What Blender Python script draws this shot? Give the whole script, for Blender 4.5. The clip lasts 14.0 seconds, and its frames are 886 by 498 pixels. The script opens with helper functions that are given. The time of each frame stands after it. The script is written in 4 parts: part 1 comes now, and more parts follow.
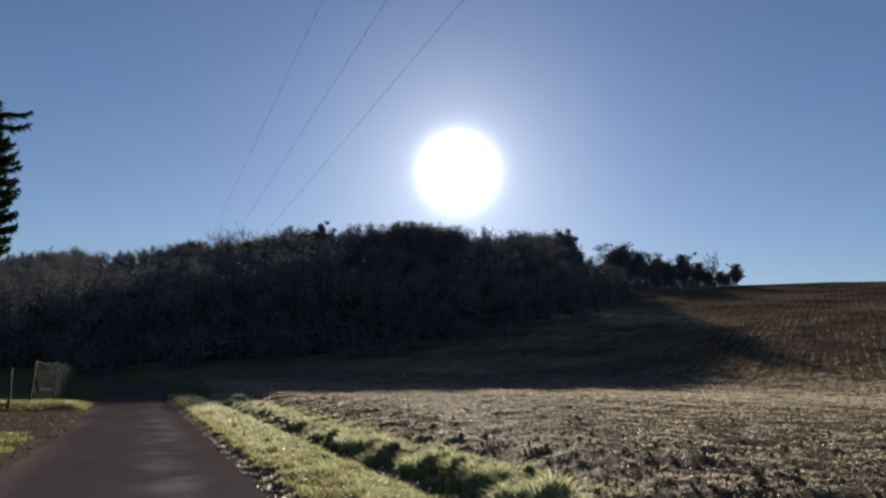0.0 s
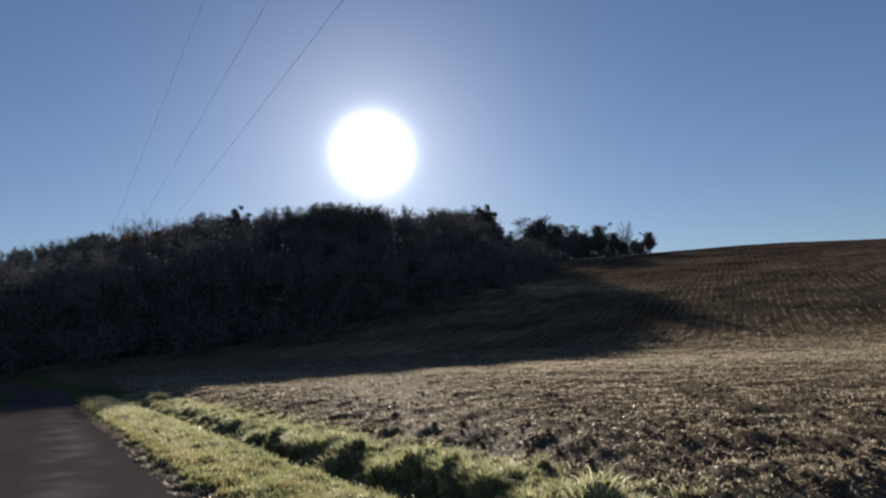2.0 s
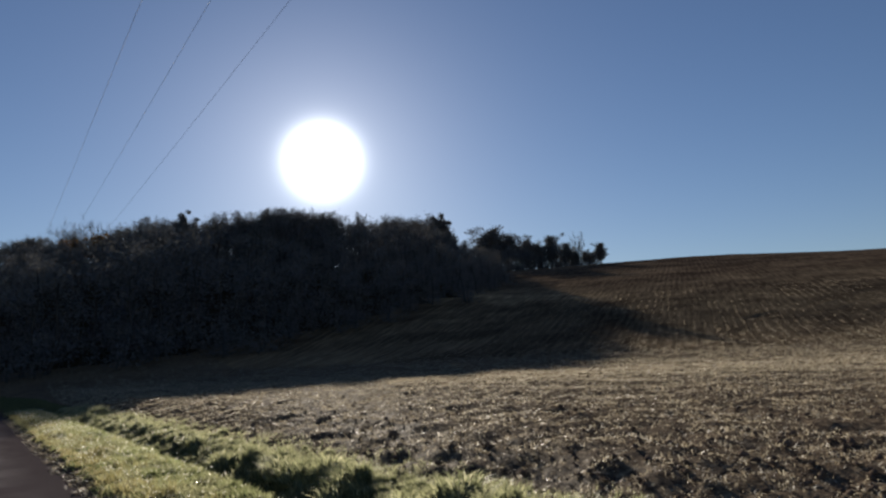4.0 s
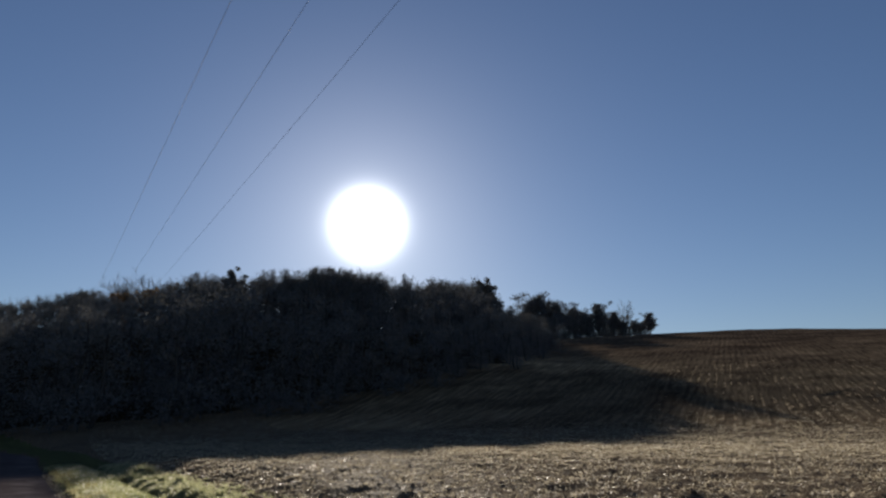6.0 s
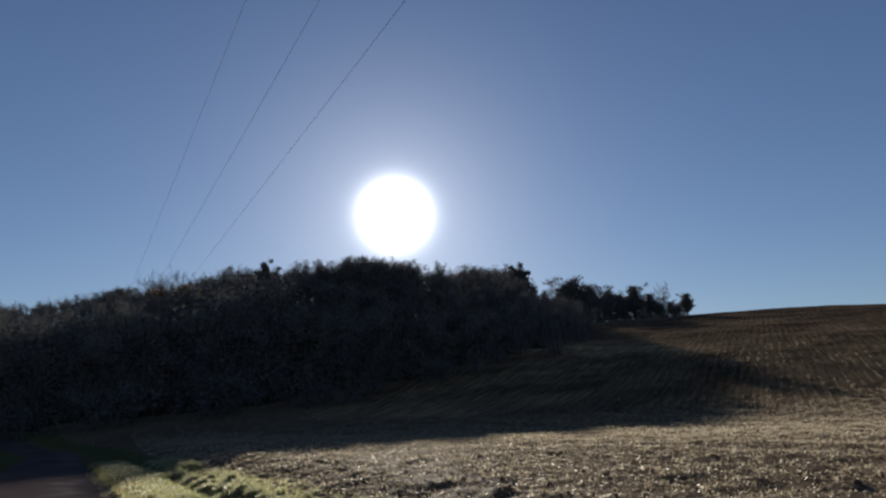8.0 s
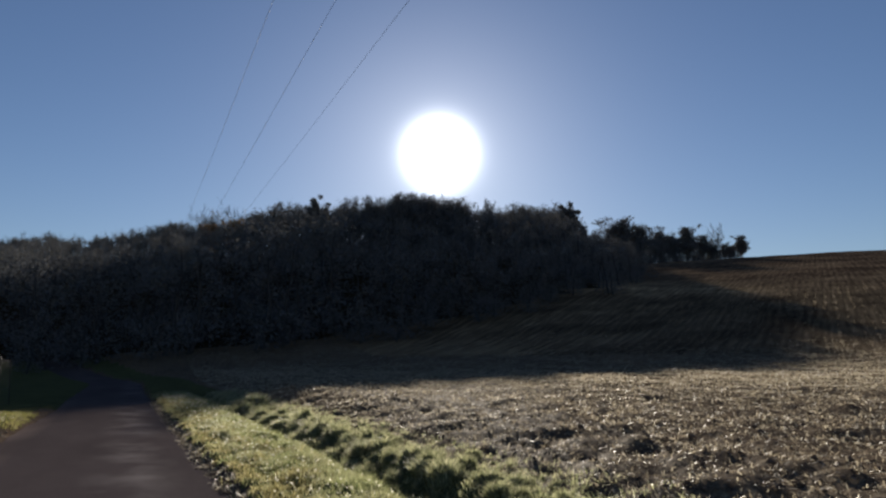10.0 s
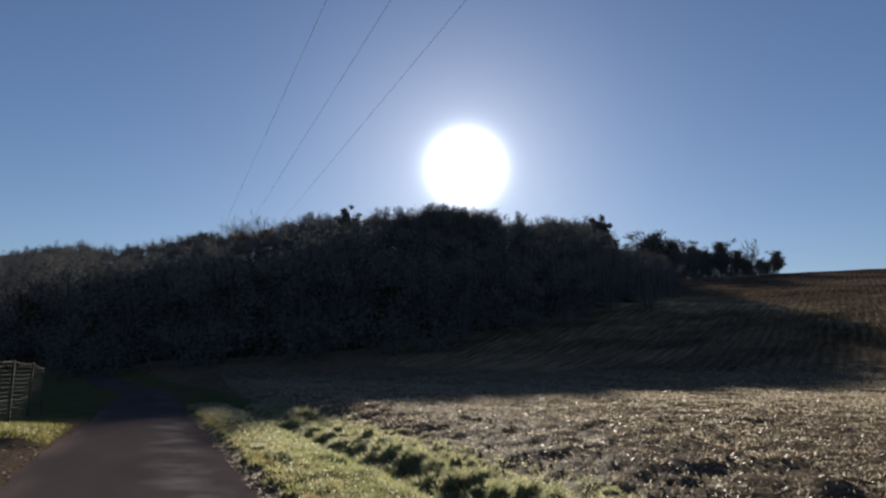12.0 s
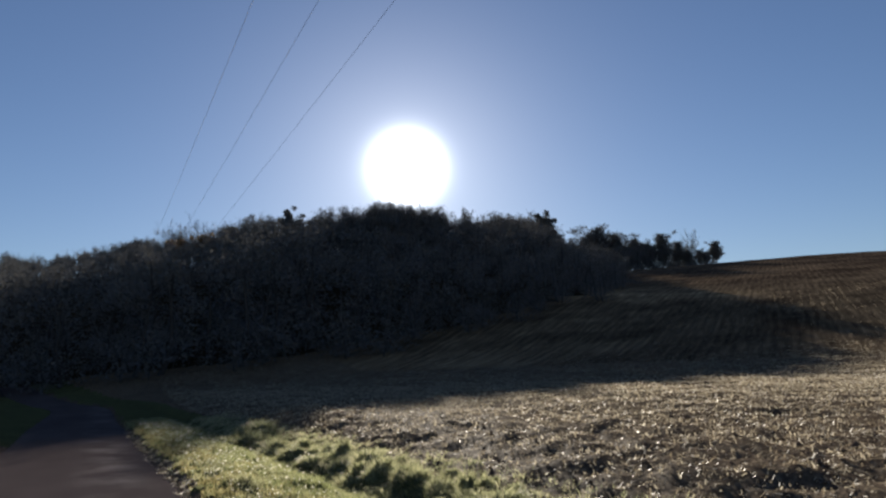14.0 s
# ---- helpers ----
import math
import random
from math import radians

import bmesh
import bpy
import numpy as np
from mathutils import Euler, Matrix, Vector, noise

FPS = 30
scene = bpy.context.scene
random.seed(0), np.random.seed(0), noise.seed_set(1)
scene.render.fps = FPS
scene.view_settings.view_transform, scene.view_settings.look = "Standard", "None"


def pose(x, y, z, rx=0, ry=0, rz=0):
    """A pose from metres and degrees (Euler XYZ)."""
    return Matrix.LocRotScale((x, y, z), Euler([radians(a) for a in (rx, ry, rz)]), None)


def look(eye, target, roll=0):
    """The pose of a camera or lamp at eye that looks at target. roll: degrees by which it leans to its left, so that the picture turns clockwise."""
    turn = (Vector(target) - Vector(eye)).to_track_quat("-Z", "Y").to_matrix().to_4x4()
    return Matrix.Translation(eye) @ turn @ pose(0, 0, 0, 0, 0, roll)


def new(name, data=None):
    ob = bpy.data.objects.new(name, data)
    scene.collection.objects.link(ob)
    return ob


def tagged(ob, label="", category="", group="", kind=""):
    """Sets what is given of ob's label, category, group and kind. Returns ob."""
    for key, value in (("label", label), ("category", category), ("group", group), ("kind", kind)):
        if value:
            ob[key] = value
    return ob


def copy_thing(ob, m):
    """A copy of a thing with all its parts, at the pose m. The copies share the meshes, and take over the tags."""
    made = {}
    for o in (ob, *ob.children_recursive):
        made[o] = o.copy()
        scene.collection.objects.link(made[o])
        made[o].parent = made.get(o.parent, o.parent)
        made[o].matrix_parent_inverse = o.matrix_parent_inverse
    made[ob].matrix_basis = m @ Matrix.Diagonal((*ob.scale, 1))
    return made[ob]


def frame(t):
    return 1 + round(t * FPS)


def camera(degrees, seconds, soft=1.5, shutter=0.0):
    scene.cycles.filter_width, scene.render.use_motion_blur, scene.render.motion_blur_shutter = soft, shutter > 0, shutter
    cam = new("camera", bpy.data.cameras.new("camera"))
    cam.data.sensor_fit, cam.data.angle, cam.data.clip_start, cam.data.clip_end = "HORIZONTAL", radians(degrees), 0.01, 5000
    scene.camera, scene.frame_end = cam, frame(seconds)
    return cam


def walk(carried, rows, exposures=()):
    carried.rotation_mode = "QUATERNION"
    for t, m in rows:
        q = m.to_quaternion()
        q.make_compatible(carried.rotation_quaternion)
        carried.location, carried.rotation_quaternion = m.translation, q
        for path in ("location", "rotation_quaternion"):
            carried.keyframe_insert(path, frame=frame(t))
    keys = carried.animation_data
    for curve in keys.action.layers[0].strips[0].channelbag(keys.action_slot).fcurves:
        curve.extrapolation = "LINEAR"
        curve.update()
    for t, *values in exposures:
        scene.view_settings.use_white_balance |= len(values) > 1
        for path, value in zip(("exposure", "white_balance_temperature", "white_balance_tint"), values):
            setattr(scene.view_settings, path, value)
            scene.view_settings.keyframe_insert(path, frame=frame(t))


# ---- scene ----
cam = camera(63.3, 14.0, soft=2.4)

# seconds, eye, yaw to the left, pitch up, roll
PATH = [
    (0, -0.005, 0.000, 1.562, -21.84, 9.72, 0.94),
    (0.5, 0.014, 0.528, 1.553, -25.94, 9.93, 0.60),
    (1, 0.048, 1.065, 1.558, -26.96, 9.33, -0.82),
    (1.5, 0.088, 1.600, 1.548, -28.24, 8.30, -0.33),
    (2, 0.163, 2.140, 1.552, -28.42, 8.09, -2.71),
    (2.5, 0.196, 2.682, 1.530, -29.13, 7.73, -0.96),
    (2.7, 0.207, 2.899, 1.520, -29.59, 7.31, -1.15),
    (4.8, 0.403, 5.162, 1.559, -33.16, 10.53, -3.11),
    (5, 0.419, 5.377, 1.564, -32.71, 11.09, -2.76),
    (5.5, 0.455, 5.911, 1.568, -32.29, 12.68, -1.32),
    (6, 0.392, 6.443, 1.556, -29.21, 13.98, -0.54),
    (6.5, 0.412, 6.967, 1.552, -30.13, 13.91, 0.26),
    (7, 0.426, 7.483, 1.544, -32.68, 11.77, -1.79),
    (7.5, 0.426, 7.991, 1.538, -28.25, 11.03, -1.02),
    (8, 0.464, 8.490, 1.541, -26.89, 13.11, -1.88),
    (8.5, 0.449, 8.985, 1.545, -25.47, 12.58, -1.21),
    (9, 0.473, 9.481, 1.551, -20.09, 8.98, -1.27),
    (9.2, 0.459, 9.680, 1.552, -20.72, 8.51, -0.89),
    (11.3, 0.087, 11.765, 1.573, -24.71, 8.66, -1.18),
    (11.5, 0.064, 11.963, 1.575, -23.64, 9.42, -0.62),
    (12, 0.010, 12.458, 1.549, -21.17, 9.43, 0.37),
    (12.5, 0.013, 12.953, 1.529, -21.69, 11.75, 3.37),
    (12.8, 0.034, 13.256, 1.535, -23.94, 9.28, 4.16),
    (13, 0.043, 13.462, 1.541, -24.49, 9.52, 2.84),
    (13.5, 0.049, 13.982, 1.543, -25.14, 7.29, 0.79),
    (14, 0.138, 14.509, 1.538, -25.73, 9.40, -2.14),
]
walk(cam, [(t, pose(x, y, z, 0, 0, yaw) @ pose(0, 0, 0, 90 + pitch, 0, 0) @ pose(0, 0, 0, 0, 0, roll)) for t, x, y, z, yaw, pitch, roll in PATH],
     [(0.0, 1.4), (2.5, 1.3), (5.0, 1.18), (8.5, 1.14), (11.5, 1.36), (12.5, 1.32), (14.0, 1.43)])

# ---- light: a low winter sun straight ahead over the wooded hill ----
SUN_AZ, SUN_EL = 23.0, 15.9          # degrees to the right of the road, degrees up
sun_way = Vector((math.sin(radians(SUN_AZ)) * math.cos(radians(SUN_EL)), math.cos(radians(SUN_AZ)) * math.cos(radians(SUN_EL)), math.sin(radians(SUN_EL))))

world = bpy.data.worlds.new("sky")
scene.world = world
world.use_nodes = True
wn = world.node_tree
wn.nodes.clear()

sky = wn.nodes.new("ShaderNodeTexSky")
sky.sky_type, sky.sun_disc = "NISHITA", False
sky.sun_elevation, sky.sun_rotation = radians(SUN_EL), radians(SUN_AZ)
sky.altitude, sky.air_density, sky.dust_density, sky.ozone_density = 100.0, 1.0, 0.1, 2.6
# the sun's disc widened by painted bloom, with its aureole, as an angle from the sun's direction
coord = wn.nodes.new("ShaderNodeTexCoord")
dot = wn.nodes.new("ShaderNodeVectorMath")
dot.operation = "DOT_PRODUCT"
dot.inputs[1].default_value = sun_way
wn.links.new(coord.outputs["Generated"], dot.inputs[0])


def wmath(op, a, b=None):
    n = wn.nodes.new("ShaderNodeMath")
    n.operation = op
    for i, v in enumerate((a, b)):
        if v is None:
            continue
        if isinstance(v, (int, float)):
            n.inputs[i].default_value = v
        else:
            wn.links.new(v, n.inputs[i])
    return n.outputs[0]


angle = wmath("ARCCOSINE", wmath("MINIMUM", dot.outputs["Value"], 1.0))
past = wmath("MAXIMUM", wmath("SUBTRACT", angle, radians(2.3)), 0.0)
near_glow = wmath("MULTIPLY", wmath("EXPONENT", wmath("MULTIPLY", past, -1.0 / radians(0.5))), 1.2)
wide_glow = wmath("MULTIPLY", wmath("EXPONENT", wmath("MULTIPLY", past, -1.0 / radians(5.0))), 0.155)
glow = wn.nodes.new("ShaderNodeBackground")
glow.inputs[0].default_value = (0.94, 0.95, 0.97, 1)
wn.links.new(wmath("ADD", near_glow, wide_glow), glow.inputs[1])
air = wn.nodes.new("ShaderNodeBackground")
air.inputs[1].default_value = 0.05
tint = wn.nodes.new("ShaderNodeMix")
tint.data_type, tint.blend_type = "RGBA", "MULTIPLY"
tint.inputs[0].default_value = 1.0
tint.inputs[7].default_value = (0.505, 0.517, 0.6, 1)
wn.links.new(sky.outputs[0], tint.inputs[6])
wn.links.new(tint.outputs[2], air.inputs[0])
both = wn.nodes.new("ShaderNodeAddShader")
wn.links.new(air.outputs[0], both.inputs[0])
wn.links.new(glow.outputs[0], both.inputs[1])
out = wn.nodes.new("ShaderNodeOutputWorld")
wn.links.new(both.outputs[0], out.inputs[0])

sun_data = bpy.data.lights.new("sun", "SUN")
sun_data.energy, sun_data.angle, sun_data.color = 5.0, radians(0.53), (1.0, 0.9, 0.76)
sun = new("sun", sun_data)
sun.matrix_world = look((0, 0, 60), Vector((0, 0, 60)) - sun_way)


# ---- materials ----
def material(name):
    m = bpy.data.materials.new(name)
    m.use_nodes = True
    nt = m.node_tree
    nt.nodes.clear()
    o = nt.nodes.new("ShaderNodeOutputMaterial")
    return m, nt, o


def link(nt, a, b):
    nt.links.new(a, b)


def noise_node(nt, scale, detail=4.0, rough=0.55, stretch=None, turn=0.0):
    c = nt.nodes.new("ShaderNodeTexCoord")
    n = nt.nodes.new("ShaderNodeTexNoise")
    n.inputs["Scale"].default_value, n.inputs["Detail"].default_value, n.inputs["Roughness"].default_value = scale, detail, rough
    if stretch:
        mp = nt.nodes.new("ShaderNodeMapping")
        mp.vector_type = "TEXTURE"
        mp.inputs["Scale"].default_value = [1 / v for v in stretch]
        mp.inputs["Rotation"].default_value = (0, 0, radians(-turn))
        link(nt, c.outputs["Object"], mp.inputs[0])
        link(nt, mp.outputs[0], n.inputs[0])
    else:
        link(nt, c.outputs["Object"], n.inputs[0])
    return n.outputs["Fac"]


def ramp(nt, fac, stops):
    r = nt.nodes.new("ShaderNodeValToRGB")
    e = r.color_ramp.elements
    while len(e) < len(stops):
        e.new(0.5)
    for el, (p, c) in zip(e, stops):
        el.position, el.color = p, (*c, 1)
    link(nt, fac, r.inputs[0])
    return r.outputs[0]


def mix(nt, fac, a, b, blend="MIX"):
    n = nt.nodes.new("ShaderNodeMix")
    n.data_type, n.blend_type = "RGBA", blend
    for sock, v in ((n.inputs[0], fac), (n.inputs[6], a), (n.inputs[7], b)):
        if isinstance(v, (int, float)):
            sock.default_value = v
        elif isinstance(v, tuple):
            sock.default_value = (*v, 1)
        else:
            link(nt, v, sock)
    return n.outputs[2]


def mapped(nt, value, low, high):
    n = nt.nodes.new("ShaderNodeMapRange")
    n.inputs["From Min"].default_value, n.inputs["From Max"].default_value = low, high
    link(nt, value, n.inputs["Value"])
    return n.outputs[0]


def bump(nt, height, strength, distance):
    b = nt.nodes.new("ShaderNodeBump")
    b.inputs["Strength"].default_value, b.inputs["Distance"].default_value = strength, distance
    link(nt, height, b.inputs["Height"])
    return b.outputs[0]


def surface(nt, o, colour, rough=0.9, normal=None, spec=0.3, metal=0.0):
    p = nt.nodes.new("ShaderNodeBsdfPrincipled")
    for key, v in (("Base Color", colour), ("Roughness", rough)):
        if isinstance(v, tuple):
            p.inputs[key].default_value = (*v, 1)
        elif isinstance(v, (int, float)):
            p.inputs[key].default_value = v
        else:
            link(nt, v, p.inputs[key])
    p.inputs["Specular IOR Level"].default_value, p.inputs["Metallic"].default_value = spec, metal
    if normal:
        link(nt, normal, p.inputs["Normal"])
    link(nt, p.outputs[0], o.inputs[0])
    return p


def earth(nt, o, colour, normal=None, gloss=None, gloss_rough=0.5):
    """A rough, matt ground: no sheen of its own, but for damp spots where gloss is given."""
    d = nt.nodes.new("ShaderNodeBsdfDiffuse")
    d.inputs["Roughness"].default_value = 0.5
    link(nt, colour, d.inputs["Color"])
    if normal:
        link(nt, normal, d.inputs["Normal"])
    last = d.outputs[0]
    if gloss:
        g = nt.nodes.new("ShaderNodeBsdfGlossy")
        g.inputs["Roughness"].default_value = gloss_rough
        mx = nt.nodes.new("ShaderNodeMixShader")
        link(nt, gloss, mx.inputs[0])
        link(nt, last, mx.inputs[1])
        link(nt, g.outputs[0], mx.inputs[2])
        last = mx.outputs[0]
    link(nt, last, o.inputs[0])


def leaf_material(name, stops, passing=0.45, rough=0.45, spec=0.35, dry=None):
    """Thin leaves or blades: each one its own tone, light passes through in part."""
    m, nt, o = material(name)
    g = nt.nodes.new("ShaderNodeNewGeometry")
    col = ramp(nt, g.outputs["Random Per Island"], stops)
    big = noise_node(nt, 1.1, 3.0)
    col = mix(nt, 0.6 if dry else 0.2, col, ramp(nt, big, [(0.3, (0.45, 0.45, 0.45)), (0.7, (1.0, 1.0, 1.0))]), "MULTIPLY")
    if dry:
        spot = noise_node(nt, 1.7, 4.0, 0.6)
        col = mix(nt, ramp(nt, spot, [(0.46, (0, 0, 0)), (0.64, (0.55, 0.55, 0.55))]), col, dry)
    p = surface(nt, o, col, rough, None, spec)
    tr = nt.nodes.new("ShaderNodeBsdfTranslucent")
    link(nt, col, tr.inputs[0])
    mx = nt.nodes.new("ShaderNodeMixShader")
    mx.inputs[0].default_value = passing
    link(nt, p.outputs[0], mx.inputs[1])
    link(nt, tr.outputs[0], mx.inputs[2])
    link(nt, mx.outputs[0], o.inputs[0])
    return m


def field_material():
    m, nt, o = material("stubble_soil")
    a, b, c = noise_node(nt, 9.0, 6.0, 0.65), noise_node(nt, 0.35, 3.0), noise_node(nt, 45.0, 3.0)
    base = ramp(nt, a, [(0.34, (0.05, 0.038, 0.031)), (0.54, (0.14, 0.106, 0.074)), (0.74, (0.36, 0.295, 0.198))])
    col = mix(nt, 0.5, base, ramp(nt, b, [(0.35, (0.5, 0.46, 0.42)), (0.65, (1.0, 0.95, 0.85))]), "MULTIPLY")
    dew = ramp(nt, a, [(0.35, (0.007, 0.007, 0.007)), (0.7, (0.022, 0.022, 0.022))])
    earth(nt, o, col, bump(nt, mix(nt, 0.4, a, c), 0.8, 0.05), dew, 0.62)
    return m


def slope_material():
    """The stubble up the hillside, sown in rows that run up the slope."""
    m, nt, o = material("row_stubble")
    wide = noise_node(nt, 1.0, 3.0, 0.55, (0.16, 0.008, 1.0), 51.0)
    fine = noise_node(nt, 1.0, 4.0, 0.65, (2.6, 0.05, 1.0), 51.0)
    patch = noise_node(nt, 0.03, 3.0)
    c = nt.nodes.new("ShaderNodeTexCoord")
    mp = nt.nodes.new("ShaderNodeMapping")
    mp.vector_type = "TEXTURE"
    mp.inputs["Rotation"].default_value = (0, 0, radians(-51.0))
    link(nt, c.outputs["Object"], mp.inputs[0])
    w = nt.nodes.new("ShaderNodeTexWave")
    w.bands_direction = "X"
    w.inputs["Scale"].default_value, w.inputs["Distortion"].default_value = 0.36, 0.7
    w.inputs["Detail"].default_value, w.inputs["Detail Scale"].default_value = 3.0, 1.4
    link(nt, mp.outputs[0], w.inputs[0])
    rows = mix(nt, 0.91, w.outputs["Fac"], fine)
    base = ramp(nt, rows, [(0.3, (0.1, 0.083, 0.067)), (0.5, (0.185, 0.155, 0.12)), (0.7, (0.33, 0.277, 0.207))])
    col = mix(nt, 0.8, base, ramp(nt, wide, [(0.3, (0.3, 0.27, 0.25)), (0.66, (1.0, 0.95, 0.85))]), "MULTIPLY")
    col = mix(nt, 0.72, col, ramp(nt, patch, [(0.38, (0.42, 0.38, 0.37)), (0.6, (1.1, 1.05, 0.95))]), "MULTIPLY")
    # bands across the slope: pale, darker, palest midway, then darker to the crest
    up = nt.nodes.new("ShaderNodeVectorMath")
    up.operation = "DOT_PRODUCT"
    up.inputs[1].default_value = (0.743, 0.669, 0.0)
    link(nt, c.outputs["Object"], up.inputs[0])
    far = nt.nodes.new("ShaderNodeMath")
    far.operation = "MULTIPLY_ADD"
    link(nt, patch, far.inputs[0])
    far.inputs[1].default_value = 34.0
    link(nt, up.outputs["Value"], far.inputs[2])
    slope_bands = ramp(nt, mapped(nt, far.outputs[0], 77.0, 207.0), [(0.03, (1.2, 1.15, 1.08)), (0.13, (0.72, 0.7, 0.68)), (0.27, (0.76, 0.74, 0.71)), (0.38, (1.35, 1.28, 1.18)), (0.46, (1.2, 1.14, 1.08)), (0.56, (0.85, 0.78, 0.76)), (0.9, (0.8, 0.74, 0.75))])
    col = mix(nt, 1.0, col, slope_bands, "MULTIPLY")
    dew = ramp(nt, fine, [(0.35, (0.001, 0.001, 0.001)), (0.7, (0.008, 0.008, 0.008))])
    earth(nt, o, col, bump(nt, rows, 0.08, 0.05), dew, 0.62)
    return m


def asphalt_material():
    """Worn grey-purple asphalt, smoother where the wheels run; sheen there is also painted as paler patches."""
    m, nt, o = material("damp_asphalt")
    grit, worn, blot = noise_node(nt, 120.0, 3.0), noise_node(nt, 0.5, 4.0, 0.6, (1.0, 0.35, 1.0)), noise_node(nt, 0.75, 5.0, 0.55, (1.1, 1.0, 1.0))
    col = mix(nt, 0.7, ramp(nt, grit, [(0.3, (0.056, 0.047, 0.048)), (0.7, (0.116, 0.098, 0.098))]), ramp(nt, worn, [(0.3, (0.62, 0.58, 0.58)), (0.7, (1.0, 0.95, 0.94))]), "MULTIPLY")
    c = nt.nodes.new("ShaderNodeTexCoord")
    xyz = nt.nodes.new("ShaderNodeSeparateXYZ")
    link(nt, c.outputs["Object"], xyz.inputs[0])
    track = ramp(nt, mapped(nt, xyz.outputs[0], -1.7, 1.7), [(0.42, (0, 0, 0)), (0.56, (1, 1, 1)), (0.66, (1, 1, 1)), (0.82, (0, 0, 0))])
    patch = mix(nt, 1.0, track, ramp(nt, blot, [(0.46, (0, 0, 0)), (0.7, (0.75, 0.75, 0.75))]), "MULTIPLY")
    # sheen on the wheel track, put into the base colour
    col = mix(nt, mix(nt, 1.0, patch, (0.42, 0.42, 0.42), "MULTIPLY"), col, (0.19, 0.155, 0.15))
    dust = ramp(nt, mapped(nt, xyz.outputs[0], -2.2, -1.0), [(0.3, (0.6, 0.6, 0.6)), (0.72, (0, 0, 0))])
    dust = mix(nt, 1.0, dust, ramp(nt, mapped(nt, xyz.outputs[1], 34.0, 46.0), [(0.0, (1, 1, 1)), (1.0, (0, 0, 0))]), "MULTIPLY")
    col = mix(nt, mix(nt, 1.0, dust, ramp(nt, worn, [(0.4, (0.2, 0.2, 0.2)), (0.6, (1, 1, 1))]), "MULTIPLY"), col, (0.2, 0.152, 0.13))
    damp = ramp(nt, patch, [(0.0, (0.004, 0.004, 0.004)), (1.0, (0.05, 0.05, 0.05))])
    earth(nt, o, col, bump(nt, grit, 0.5, 0.004), damp, 0.5)
    return m


def dirt_material(name, dark, light, scale=14.0):
    m, nt, o = material(name)
    a, b = noise_node(nt, scale, 6.0, 0.65), noise_node(nt, 0.8, 3.0)
    col = mix(nt, 0.5, ramp(nt, a, [(0.3, dark), (0.7, light)]), ramp(nt, b, [(0.3, (0.5, 0.5, 0.5)), (0.7, (1, 1, 1))]), "MULTIPLY")
    earth(nt, o, col, bump(nt, a, 0.8, 0.03))
    return m


def bark_material(name, dark, light):
    m, nt, o = material(name)
    a = noise_node(nt, 6.0, 5.0, 0.6, (1, 1, 0.25))
    surface(nt, o, ramp(nt, a, [(0.3, dark), (0.7, light)]), 0.9, bump(nt, a, 0.6, 0.03), 0.2)
    return m


M_FIELD, M_SLOPE, M_ROAD = field_material(), slope_material(), asphalt_material()
M_TURF = dirt_material("turf_soil", (0.05, 0.055, 0.026), (0.14, 0.14, 0.065), 20.0)
M_DIRT = dirt_material("gravel_dirt", (0.05, 0.037, 0.029), (0.17, 0.128, 0.098), 11.0)
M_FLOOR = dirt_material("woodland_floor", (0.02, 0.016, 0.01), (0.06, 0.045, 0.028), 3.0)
M_GRASS = leaf_material("grass_blades", [(0.0, (0.112, 0.134, 0.056)), (0.55, (0.232, 0.257, 0.114)), (0.88, (0.36, 0.37, 0.184)), (1.0, (0.5, 0.49, 0.3))], 0.62, 0.4, 0.3, (0.32, 0.3, 0.19))
M_OCHRE = leaf_material("dry_grass_blades", [(0.0, (0.11, 0.094, 0.042)), (0.6, (0.28, 0.25, 0.11)), (1.0, (0.47, 0.425, 0.23))], 0.55, 0.5, 0.2)
M_LAWN = leaf_material("lawn_blades", [(0.0, (0.07, 0.08, 0.02)), (0.6, (0.15, 0.155, 0.045)), (1.0, (0.28, 0.26, 0.1))], 0.6, 0.4, 0.3, (0.21, 0.18, 0.08))
M_MOUND = dirt_material("mossy_turf", (0.12, 0.132, 0.078), (0.27, 0.28, 0.16), 26.0)
M_TUFT = leaf_material("coarse_grass", [(0.0, (0.13, 0.145, 0.08)), (0.55, (0.29, 0.305, 0.16)), (0.85, (0.5, 0.495, 0.28)), (1.0, (0.7, 0.67, 0.46))], 0.62, 0.5, 0.25, (0.4, 0.37, 0.24))
M_STRAW = leaf_material("straw", [(0.0, (0.12, 0.098, 0.069)), (0.55, (0.31, 0.264, 0.187)), (1.0, (0.57, 0.515, 0.385))], 0.45, 0.55, 0.46)
M_STUBBLE = leaf_material("row_stalks", [(0.0, (0.14, 0.116, 0.087)), (0.5, (0.21, 0.173, 0.128)), (1.0, (0.31, 0.262, 0.194))], 0.45, 0.8, 0.05)
M_LITTER = leaf_material("fallen_leaves", [(0.0, (0.05, 0.034, 0.024)), (0.6, (0.13, 0.088, 0.058)), (1.0, (0.27, 0.2, 0.13))], 0.3, 0.7, 0.2)
# near-white colour that stands in for glints of dew
M_PALE = leaf_material("glint_white", [(0.0, (0.6, 0.58, 0.45)), (1.0, (0.8, 0.78, 0.7))], 0.6, 0.3, 0.5)
M_CLOD = dirt_material("earth_clods", (0.07, 0.053, 0.043), (0.2, 0.152, 0.118), 10.0)
M_STONE = dirt_material("edge_stones", (0.1, 0.08, 0.063), (0.27, 0.225, 0.18), 30.0)
